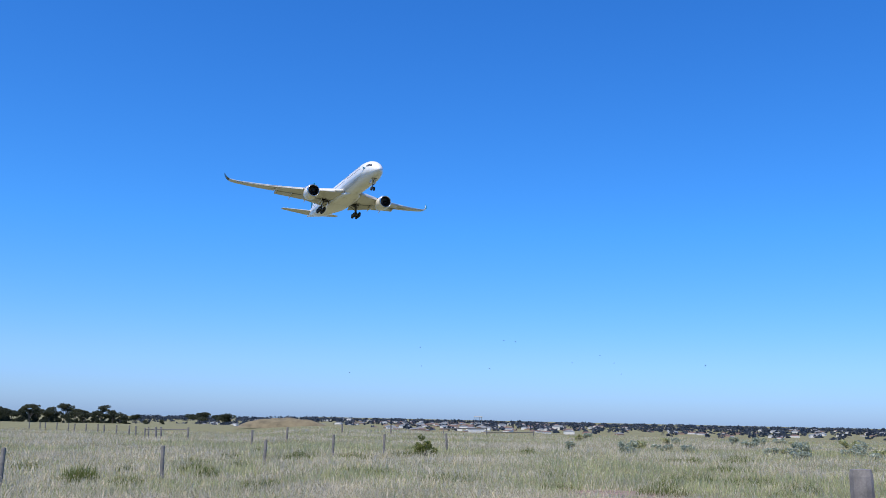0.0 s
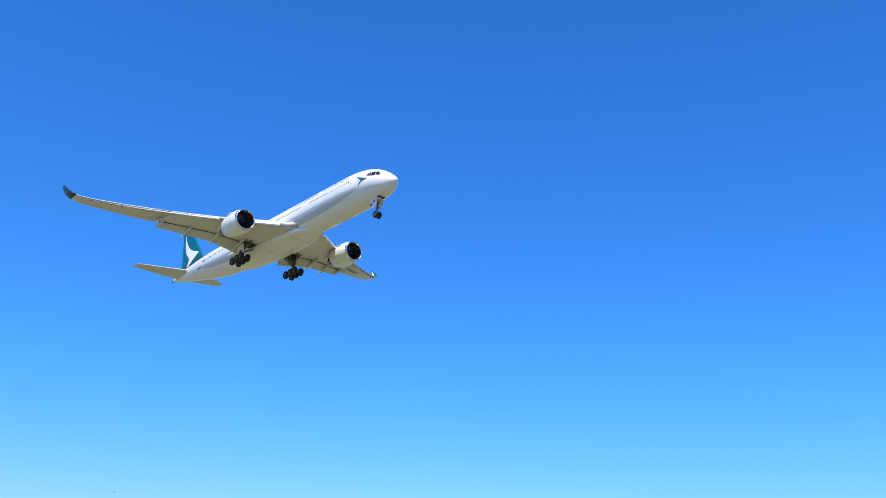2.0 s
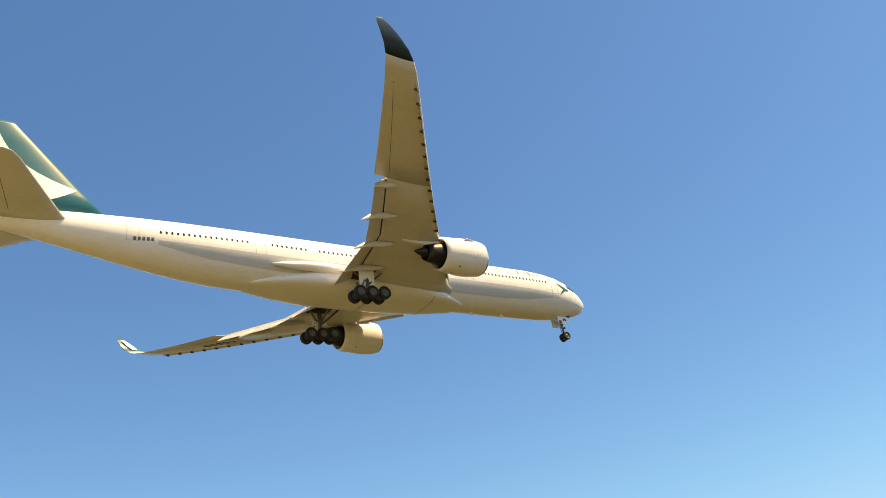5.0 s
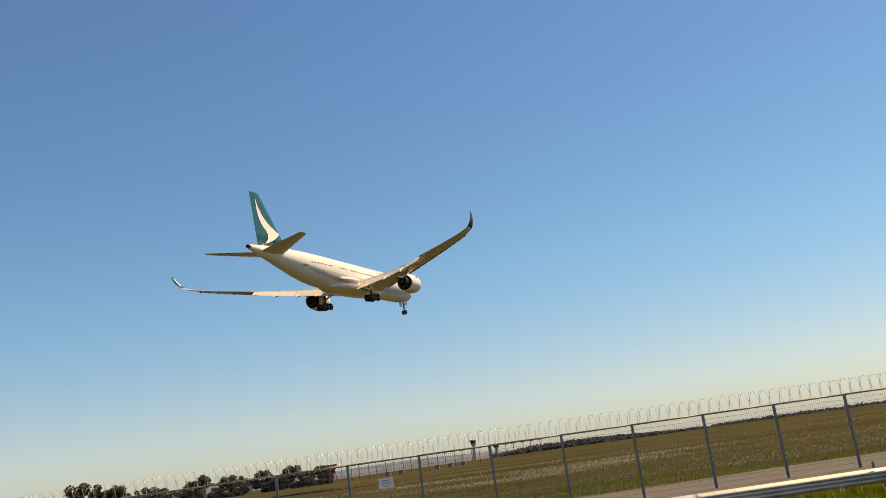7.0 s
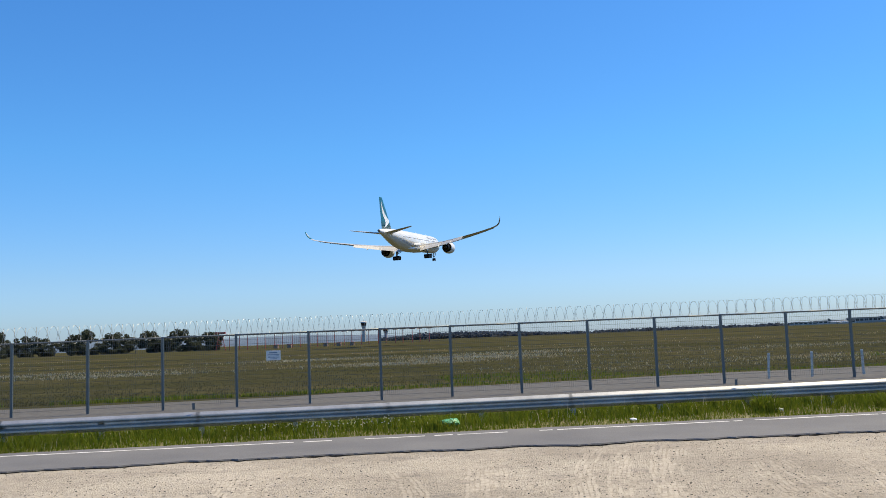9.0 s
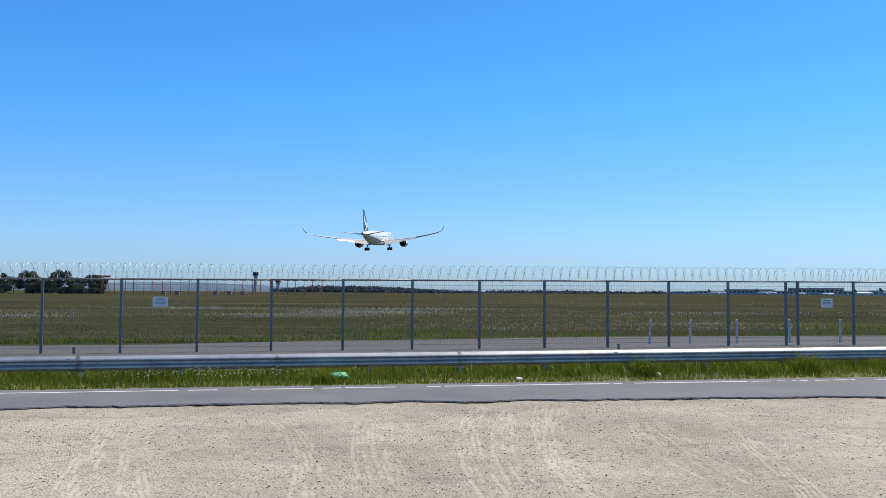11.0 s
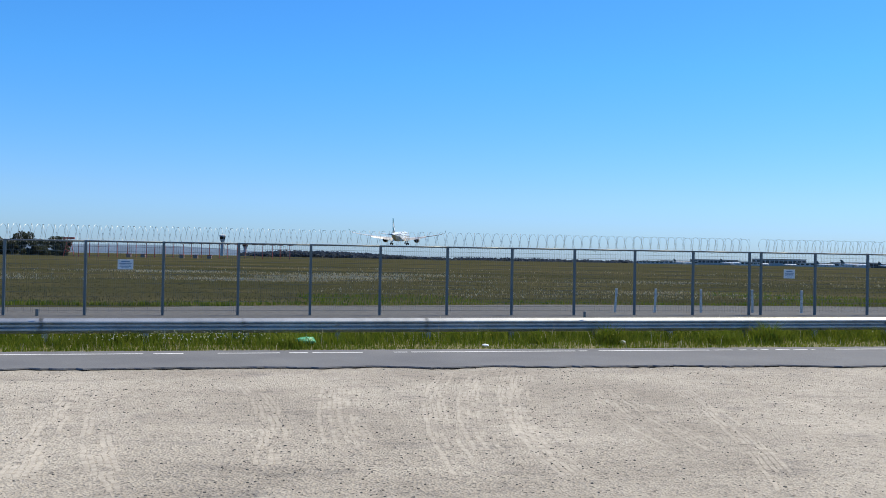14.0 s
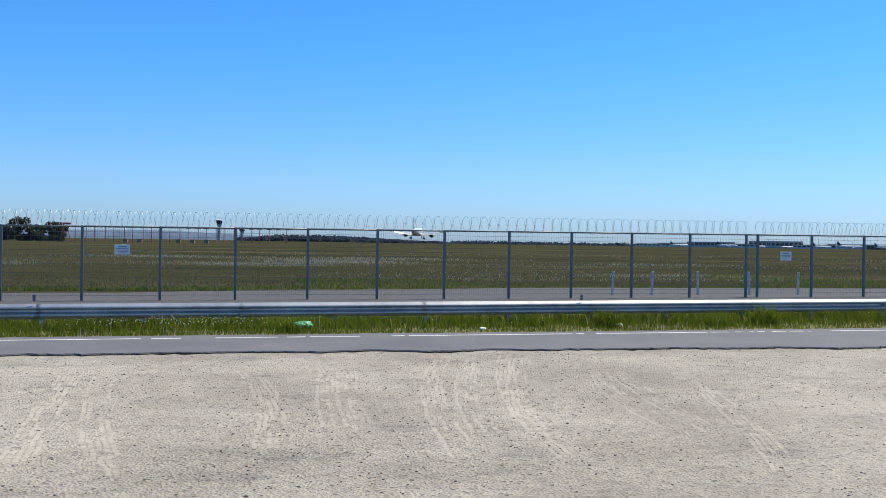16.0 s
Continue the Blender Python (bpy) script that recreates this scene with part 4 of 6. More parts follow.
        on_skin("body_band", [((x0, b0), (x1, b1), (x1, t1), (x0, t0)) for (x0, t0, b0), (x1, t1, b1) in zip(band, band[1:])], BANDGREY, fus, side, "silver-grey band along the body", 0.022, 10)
        # cabin doors as thin seals
        for x in (-7.0, -20.4, -46.4, -58.8):
            z0, z1 = (-0.75, 1.25) if x > -50 else (-0.35, 1.45)
            w = 0.55
            frame_quads = [((x + w, z0), (x + w - 0.035, z0), (x + w - 0.035, z1), (x + w, z1)), ((x - w, z0), (x - w + 0.035, z0), (x - w + 0.035, z1), (x - w, z1)),
                           ((x + w, z0), (x - w, z0), (x - w, z0 + 0.035), (x + w, z0 + 0.035)), ((x + w, z1), (x - w, z1), (x - w, z1 - 0.035), (x + w, z1 - 0.035))]
            on_skin("cabin_door", frame_quads, DOORLINE, fus, side, "white cabin door with a grey seal", 0.012, 8)
        # airline title as a row of plain bars above the windows
        title = []
        x = -9.2
        for k, w in enumerate((0.75, 0.35, 0.62, 0.3, 0.66, 0.8, 0.7, 0, 0.72, 0.82, 0.7, 0.74, 0.8, 0.72)):
            if w:
                title.append(((x, 1.28), (x - w, 1.28), (x - w, 2.02), (x, 2.02)))
            x -= (w or 0.7) + 0.42
        for q in title:
            (x0, z0), (x1, _), _, (_, z1) = q
            on_skin("title_bar", [((x0, z0), (x0 - 0.16, z0), (x0 - 0.16, z1), (x0, z1))], LETTER, fus, side, "", 0.014, 4)
            on_skin("title_bar", [((x1 + 0.12, z0), (x1, z0), (x1, z1), (x1 + 0.12, z1))], LETTER, fus, side, "", 0.014, 4)
        on_skin("registration_bars", [((-56.9 - i * 0.4, -0.32), (-57.16 - i * 0.4, -0.32), (-57.16 - i * 0.4, 0.0), (-56.9 - i * 0.4, 0.0)) for i in range(5)], LETTER, fus, side, "", 0.014, 2)
        for x0, x1 in ((-49.6, -53.2), (-12.2, -15.6)):
            on_skin("hatch_line", [((x0, -0.9), (x1, -0.9), (x1, -0.82), (x0, -0.82))], MARK, fus, side, "", 0.02, 1)
        for x0, z0 in ((-19.8, -1.62), (-20.3, -1.62), (-21.1, -1.62), (-30.5, -1.9)):
            on_skin("service_port", [((x0, z0), (x0 - 0.11, z0), (x0 - 0.11, z0 + 0.1), (x0, z0 + 0.1))], SEAM, fus, side, "", 0.014, 1)
        # cabin windows, each its own pane
        bm = bmesh.new()
        ring = [bm.verts.new((0.098 * math.cos(2 * math.pi * i / 10), 0, 0.15 * math.sin(2 * math.pi * i / 10))) for i in range(10)]
        rim = [bm.verts.new((0.115 * math.cos(2 * math.pi * i / 10), side * -0.02, 0.17 * math.sin(2 * math.pi * i / 10))) for i in range(10)]
        bm.faces.new(ring)
        for i in range(10):
            j = (i + 1) % 10
            bm.faces.new((ring[i], ring[j], rim[j], rim[i]))
        bmesh.ops.recalc_face_normals(bm, faces=bm.faces)
        me = bpy.data.meshes.new("cabin_window")
        bm.to_mesh(me)
        bm.free()
        me.materials.append(GLASS_DARK)
        x = -8.3
        while x > -56.6:
            skip = any(abs(x - d) < 1.1 for d in (-7.0, -20.4, -46.4, -58.8)) or -41.2 < x < -40.2
            if not skip:
                q = skin(x, side, 0.62, 0.022)
                tiltx = math.degrees(math.asin(min(1, (0.62 - body_at(x)[2]) / body_at(x)[1])))
                share("cabin_window", me, fus, Matrix.Translation(q) @ Matrix.Rotation(radians(-side * -tiltx), 4, "X"))
            x -= 0.533
    # antennas and beacon on the back and belly
    for x, z, h in ((-16, 3.02, 0.45), (-30, 3.02, 0.4), (-52, 2.98, 0.35), (-14, -3.02, -0.4), (-18.5, -3.02, -0.35)):
        bm = bmesh.new()
        box(bm, (x - 0.35, -0.02, min(z, z + h)), (x, 0.02, max(z, z + h)), 0.01)
        part("antenna", bm, WHITE, fus)
    return jet


JET = airliner()

# ---- fence, rail and small things by the road ----


def at(u, v, z=0.0):
    return LINE @ Matrix.Translation((u, v, z))


def mesh_of(name, bm, mat, flat=True):
    me = bpy.data.meshes.new(name)
    bmesh.ops.recalc_face_normals(bm, faces=bm.faces)
    bm.to_mesh(me)
    bm.free()
    me.materials.append(mat)
    if not flat:
        for f in me.polygons:
            f.use_smooth = True
    return me


FENCE_V = 30.1
PITCH = 2.29


def perimeter_fence():
    fence = thing("perimeter_fence", "dark steel mesh security fence topped with razor wire", "fence", "", "", LINE.copy())
    us = [-3.68 + PITCH * k for k in range(-26, 11)] + [19.70 + PITCH * k for k in range(0, 26)]
    bm = bmesh.new()
    box(bm, (-0.04, -0.04, 0), (0.04, 0.04, 1.0), 0.008)
    post = mesh_of("post", bm, POSTSTEEL)
    bm = bmesh.new()
    tube(bm, (0, 0, 0), (1, 0, 0), 0.027, None, 8)
    rail = mesh_of("top_rail", bm, POSTSTEEL, False)
    # welded mesh of one bay, unit height
    verts, faces = [], []

    def wire(a, b, w):
        a, b = Vector(a), Vector(b)
        side = Vector((w, 0, 0)) if abs(b.z - a.z) > 0.1 else Vector((0, 0, w))
        deep = Vector((0, w, 0))
        k = len(verts)
        for p in (a, b):
            verts.extend([tuple(p - side), tuple(p + side), tuple(p + deep)])
        faces.extend([(k, k + 1, k + 4, k + 3), (k + 1, k + 2, k + 5, k + 4), (k + 2, k, k + 3, k + 5)])
    n = 36
    for i in range(1, n):
        wire((PITCH * i / n, -0.03, 0.03), (PITCH * i / n, -0.03, 1.0), 0.0023)
    for j in range(1, 16):
        wire((0, -0.035, j / 16), (PITCH, -0.035, j / 16), 0.0016)
    panel = bpy.data.meshes.new("mesh_panel")
    panel.from_pydata(verts, [], faces)
    panel.materials.append(MESHSTEEL)
    # one bay of razor coil: seven turns
    verts, faces = [], []
    turns, seg, rad = 7, 24, 0.275
    total = turns * seg
    for hand in (1, -1):
        k0 = len(verts)
        for i in range(total + 1):
            a = hand * 2 * math.pi * i / seg + (0.6 if hand < 0 else 0)
            c = Vector((PITCH * i / total, rad * math.cos(a) * 0.75, 0.22 + rad * math.sin(a) * (1 + 0.05 * math.sin(i * 0.37))))
            for k in range(3):
                b = 2 * math.pi * k / 3
                verts.append(tuple(c + Vector((0.0042 * math.cos(b), 0.0042 * math.sin(b) * math.cos(a), 0.0042 * math.sin(b) * math.sin(a)))))
        for i in range(total):
            for k in range(3):
                q = (k + 1) % 3
                faces.append((k0 + i * 3 + k, k0 + i * 3 + q, k0 + i * 3 + 3 + q, k0 + i * 3 + 3 + k))
    # barbs
    for i in range(0, total, 4):
        a = 2 * math.pi * i / seg
        c = Vector((PITCH * i / total, rad * math.cos(a) * 0.75, 0.23 + rad * math.sin(a)))
        k = len(verts)
        verts += [tuple(c + Vector((-0.012, 0, 0.012))), tuple(c + Vector((0.012, 0, 0.012))), tuple(c + Vector((0.0, 0.0, -0.014)))]
        faces.append((k, k + 1, k + 2))
    coil = bpy.data.meshes.new("razor_coil")
    coil.from_pydata(verts, [], faces)
    coil.materials.append(RAZOR)
    top = lambda u: 2.345 + 1.3 * rise(u)
    for a, b in zip(us, us[1:] + [us[-1] + PITCH]):
        h, w = top(a), b - a
        g = rise(a) - 0.05
        share("post", post, fence, Matrix.Translation((a, FENCE_V, g)) @ Matrix.Diagonal((1, 1, h - g, 1)))
        slope = Matrix.Translation((a, FENCE_V, h - 0.03)) @ Matrix.Rotation(-math.atan2(top(b) - h, w), 4, "Y")
        share("top_rail", rail, fence, slope @ Matrix.Diagonal((w, 1, 1, 1)))
        share("mesh_panel", panel, fence, Matrix.Translation((a, FENCE_V, rise(a) + 0.05)) @ Matrix.Diagonal((w / PITCH, 1, h - rise(a) - 0.1, 1)))
        if w > 1:
            share("razor_coil", coil, fence, slope @ Matrix.Diagonal((w / PITCH, 1, 1, 1)))


def fence_sign(u, z, w, h):
    sign = thing("fence_sign", "small white warning sign wired to the mesh fence", "sign", "fence signs", "", at(u, FENCE_V - 0.07, z))
    bm = bmesh.new()
    part("plate", box(bm, (-w / 2, -0.006, -h / 2), (w / 2, 0.006, h / 2), 0.004), SIGNWHITE, sign)
    for zz, ww, hh in ((0.28, 0.55, 0.10), (0.08, 0.78, 0.06), (-0.06, 0.7, 0.05), (-0.2, 0.74, 0.05), (-0.34, 0.5, 0.05)):
        bm = bmesh.new()
        part("print_bar", box(bm, (-w * ww / 2, -0.0105, h * zz - h * hh / 2), (w * ww / 2, -0.0065, h * zz + h * hh / 2)), SIGNBLUE, sign)


def guard_rail():
    rail = thing("guard_rail", "galvanised W-beam guard rail on steel posts along the verge", "guard rail", "", "", LINE.copy())
    v, z0 = 20.1, 0.29
    prof = [(0.0, 0.0), (-0.03, 0.012), (-0.082, 0.07), (-0.082, 0.105), (-0.012, 0.15), (-0.012, 0.185), (-0.082, 0.225), (-0.082, 0.246), (-0.07, 0.262), (0.035, 0.312), (0.05, 0.31), (-0.02, 0.28)]
    seg = 4.0
    bm = bmesh.new()
    rings = []
    for x in (0.0, 0.02, seg / 2, seg + 0.1):
        rings.append([Vector((x, y + (0.006 if x == 0 else 0), z)) for y, z in prof + [(y + 0.004, z + 0.0) for y, z in prof[::-1]]])
    loft(bm, rings, True, True)
    beam = mesh_of("beam", bm, RAILSTEEL)
    bm = bmesh.new()
    box(bm, (-0.055, 0.02, -0.5), (0.055, 0.13, 0.28), 0.006)
    box(bm, (-0.07, -0.012, 0.10), (0.07, 0.03, 0.24), 0.006)
    post = mesh_of("post", bm, GALV)
    bm = bmesh.new()
    tube(bm, (0, -0.07, 0), (0, -0.098, 0), 0.018, None, 6)
    bolt = mesh_of("bolt", bm, GALV)
    for k in range(-14, 22):
        u = -3.33 + 4.0 * k
        share("beam", beam, rail, Matrix.Translation((u, v, z0 + rise(u))) @ Matrix.Rotation(-0.0036, 4, "Y"))
        for dx in (-0.07, 0.17):
            for dz in (0.085, 0.235):
                share("bolt", bolt, rail, Matrix.Translation((u + dx, v, z0 + dz + rise(u))))
        for d in (0.12, 2.08):
            share("post", post, rail, Matrix.Translation((u + d, v, z0 + rise(u + d))))
    # small delineators standing on the beam
    for u in (-3.35, 8.5):
        bm = bmesh.new()
        box(bm, (u - 0.03, v - 0.05, z0 + 0.33), (u + 0.03, v - 0.03, z0 + 0.47), 0.008)
        part("delineator", bm, POSTSTEEL, rail, "small dark reflector bracket")


def marker_post(u, v, h):
    bm = bmesh.new()
    box(bm, (-0.036, -0.036, -0.08), (0.036, 0.036, h), 0.01)
    ob = tagged(part("marker_post", bm, POSTPALE), "pale weathered timber marker post beside the track", "post", "marker posts")
    ob.matrix_basis = at(u, v, 0.02) @ Matrix.Rotation(radians(random.uniform(-5, 5)), 4, "Y")


def wood_post(p, h, r, label, lean=0.0):
    bm = bmesh.new()
    rings = []
    for s in (0, 0.3, 0.7, 0.96, 1.0):
        ring = []
        for i in range(12):
            a = 2 * math.pi * i / 12
            rr = r * (1 - 0.06 * s + 0.07 * noise.noise((math.cos(a) * 1.5 + p[0], math.sin(a) * 1.5 + p[1], s * 2))) * (0.9 if s == 1.0 else 1)
            ring.append(Vector((rr * math.cos(a), rr * math.sin(a), -0.1 + s * (h + 0.1))))
        rings.append(ring)
    loft(bm, rings)
    ob = tagged(part("fence_post", bm, POSTWOOD), label, "fence post", "paddock fence posts")
    ob.matrix_basis = Matrix.Translation((p[0], p[1], terrain(p[0], p[1]))) @ Matrix.Rotation(radians(lean), 4, "Y")


def paddock_fence():
    lab = "grey weathered round timber post in long grass"
    near = [(178.6, 29), (170.1, 33), (164.3, 41.2), (160.27, 47.5), (157.19, 51.6), (153.4, 58)]
    for az, d in near:
        p = bearing(az, d)
        wood_post(p, 1.1, 0.068, lab, random.uniform(-3, 3))
    far = [(165.1, 76), (163.06, 82), (159.76, 112), (156.82, 115), (168.82, 92), (170.59, 96)] + [(170.3 + 0.62 * k * (1 - 0.01 * k) + 0.1 * (k % 3), 100 + 7 * k) for k in range(0, 14)]
    for az, d in far:
        wood_post(bearing(az, d), 1.25, 0.1, lab, random.uniform(-4, 4))
    # a strainer post by the camera and a rail pair between two far posts
    wood_post(bearing(129.69, 10.3), 1.53, 0.12, "thick split-topped timber strainer post near a paddock gate", 1.5)
    for a, b, z in (((171.22, 100), (168.82, 92), 1.0), ((153.62, 110), (150.99, 118), 0.95), ((150.99, 118), (148.16, 125), 0.55)):
        p, q = bearing(*a), bearing(*b)
        p.z, q.z = terrain(p.x, p.y) + z, terrain(q.x, q.y) + z + 0.05
        bm = bmesh.new()
        tube(bm, p, q, 0.06, 0.05, 8)
        for e in (p, q):
            tube(bm, (e.x, e.y, e.z - z - 0.1), (e.x, e.y, e.z + 0.15), 0.08, 0.07, 8)
        tagged(part("paddock_rail", bm, POSTWOOD), "grey timber rail on two posts", "fence rail", "paddock rails")
    # wires of the near line
    wires = thing("wire_fence", "thin plain wires strung along the paddock posts", "fence wire")
    line = [bearing(a, d) for a, d in sorted(near, reverse=True)]
    for p, q in zip(line, line[1:]):
        for z in (0.45, 0.75, 1.05):
            bm = bmesh.new()
            tube(bm, (p.x, p.y, terrain(p.x, p.y) + z), (q.x, q.y, terrain(q.x, q.y) + z), 0.0014, None, 4, False)
            part("wire", bm, MESHSTEEL, wires)


def litter():
    bm = bmesh.new()
    bmesh.ops.create_icosphere(bm, subdivisions=2, radius=0.16)
    for v in bm.verts:
        v.co = Vector((v.co.x * 1.5, v.co.y, v.co.z * 0.5)) * (1 + 0.35 * noise.noise(v.co * 9))
    ob = tagged(part("plastic_litter", bm, LITTERGREEN), "crumpled pale green plastic bag in the verge grass", "litter")
    ob.matrix_basis = at(2.0, 19.45, 0.16)
    for u, v, s in ((5.74, 18.88, 0.055), (9.2, 19.5, 0.07), (-9.5, 19.2, 0.06)):
        bm = bmesh.new()
        bmesh.ops.create_icosphere(bm, subdivisions=1, radius=s)
        for w in bm.verts:
            w.co = Vector((w.co.x * 1.6, w.co.y, w.co.z * 0.6)) * (1 + 0.4 * noise.noise(w.co * 14))
        ob = tagged(part("paper_litter", bm, SIGNWHITE), "scrap of white paper lying on the verge", "litter", "paper scraps")
        ob.matrix_basis = at(u, v, 0.1)
    # loose stones on the pull-out
    rng = random.Random(11)
    kinds = []
    for k in range(4):
        bm = bmesh.new()
        bmesh.ops.create_icosphere(bm, subdivisions=1, radius=1)
        for w in bm.verts:
            w.co *= 1 + 0.35 * noise.noise(w.co * 1.7 + Vector((k * 5, 0, 0)))
            w.co.z *= 0.6
        kinds.append(([tuple(w.co) for w in bm.verts], [tuple(w.index for w in f.verts) for f in bm.faces]))
        bm.free()
    verts, faces = [], []
    for i in range(14000):
        v = 5.3 + 10.5 * rng.random() ** 0.8
        u = rng.uniform(-0.75 * v - 1, 0.5 * v + 7)
        s = 0.004 + 0.011 * rng.random() ** 5 + (0.012 if rng.random() < 0.004 else 0)
        if noise.noise((u * 0.5, v * 0.5, 4)) < -0.05 and rng.random() < 0.75:
            continue
        kv, kf = kinds[i % 4]
        k = len(verts)
        a = rng.random() * 6.28
        w = LINE @ Vector((u, v, 0))
        ca, sa = math.cos(a) * s, math.sin(a) * s
        verts.extend([(w.x + x * ca - y * sa, w.y + x * sa + y * ca, 0.014 + z * s) for x, y, z in kv])
        faces.extend([tuple(k + j for j in f) for f in kf])
    tagged(from_arrays("loose_stones", verts, faces, TRACKGRAVEL), "small loose grey stones scattered on gravel", "stones", "", "stuff")


perimeter_fence()
fence_sign(-2.51, 1.57, 0.46, 0.31)
fence_sign(20.84, 1.605, 0.47, 0.33)
guard_rail()
for mu in (14.78, 16.41, 18.36, 20.6, 22.78):
    marker_post(mu, 32.0, 0.93)
paddock_fence()
litter()


# ---- far airfield and town ----


def approach_mast(m, h, arm):
    mast = thing("approach_light", "red and white approach light mast with a crossbar", "light mast", "approach lights", "", m)
    bm = bmesh.new()
    tube(bm, (0, 0, 0), (0, 0, h), 0.17, 0.12, 6)
    part("pole", bm, REDLIGHT, mast)
    bm = bmesh.new()
    box(bm, (-arm, -0.12, h - 0.12), (arm, 0.12, h + 0.12))
    part("crossbar", bm, REDLIGHT, mast)
    for x in (-arm, 0, arm):
        bm = bmesh.new()
        tube(bm, (x, 0, h + 0.12), (x, 0, h + 0.55), 0.2, 0.24, 6)
        part("lamp_head", bm, REDLIGHT, mast)
    return mast


def lights():
    first = approach_mast(Matrix.Translation(bearing(21.75, 400)), 6.35, 1.25)
    for k in range(1, 24):
        az = 21.75 - 0.524 * k - 0.06 * (k % 2)
        d = 400 + 6 * k
        copy_thing(first, Matrix.Translation(bearing(az, d, 0)) @ Matrix.Rotation(radians(az), 4, "Z") @ Matrix.Scale(1.0 + 0.0108 * k, 4))
    # a braced red gantry
    g = thing("lattice_gantry", "orange-red lattice gantry beside the trees", "gantry", "", "", Matrix.Translation(bearing(22.28, 395)))
    for x in (-2.2, 2.2):
        bm = bmesh.new()
        tube(bm, (x, 0, 0), (x * 0.25, 0, 7.6), 0.14, 0.1, 6)
        for z in (1.5, 3.2, 5.0):
            w = x * (1 - z / 7.6 * 0.75)
            tube(bm, (w, 0, z), (-w * 0.8, 0, z + 1.5), 0.08, 0.08, 5)
        part("leg", bm, REDLIGHT, g)
    bm = bmesh.new()
    box(bm, (-2.2, -0.5, 7.0), (2.2, 0.5, 7.8), 0.05)
    part("platform", bm, REDLIGHT, g)


def tower(az, d, h, r_shaft, r_cab, label):
    t = thing("control_tower", label, "control tower", "towers", "", Matrix.Translation(bearing(az, d)))
    part("shaft", lathe(bmesh.new(), [(0, r_shaft), (h * 0.62, r_shaft * 0.86), (h * 0.70, r_cab * 0.75), (h * 0.75, r_cab * 0.9)], (0, 0, 0), "Z", 16, True), CONCRETE, t)
    part("cab_glass", lathe(bmesh.new(), [(h * 0.751, r_cab * 0.86), (h * 0.88, r_cab * 1.02)], (0, 0, 0), "Z", 16, True), GLASS_DARK, t, "dark tower cab glazing")
    part("cab_roof", lathe(bmesh.new(), [(h * 0.881, r_cab * 1.1), (h * 0.93, r_cab * 1.08), (h * 0.96, r_cab * 0.5)], (0, 0, 0), "Z", 16, True), WALLWHITE, t)
    bm = bmesh.new()
    tube(bm, (0, 0, h * 0.95), (0, 0, h * 1.06), 0.5, 0.2, 6)
    part("mast", bm, CONCRETE, t)


def hall(az, d, w, h, deep, wall, label, bays, name="terminal_building"):
    """A long building with a roof slab and a band of separate windows."""
    b = thing(name, label, "building", "far airport buildings", "", Matrix.Translation(bearing(az, d, 0)) @ Matrix.Rotation(radians(az), 4, "Z"))
    bm = bmesh.new()
    part("wall", box(bm, (-w / 2, 0, -3), (w / 2, deep, h)), wall, b)
    bm = bmesh.new()
    part("roof", box(bm, (-w / 2 - 1, -1.5, h + 0.004), (w / 2 + 1, deep + 1, h + 1.0), 0.2), ROOFGREY, b)
    if bays:
        bm = bmesh.new()
        bw = w / bays
        box(bm, (-bw * 0.36, -0.15, 0), (bw * 0.36, -0.01, h * 0.4))
        me = mesh_of("window", bm, GLASS_DARK)
        for i in range(bays):
            share("window", me, b, Matrix.Translation((-w / 2 + bw * (i + 0.5), 0, h * 0.42)))
    return b


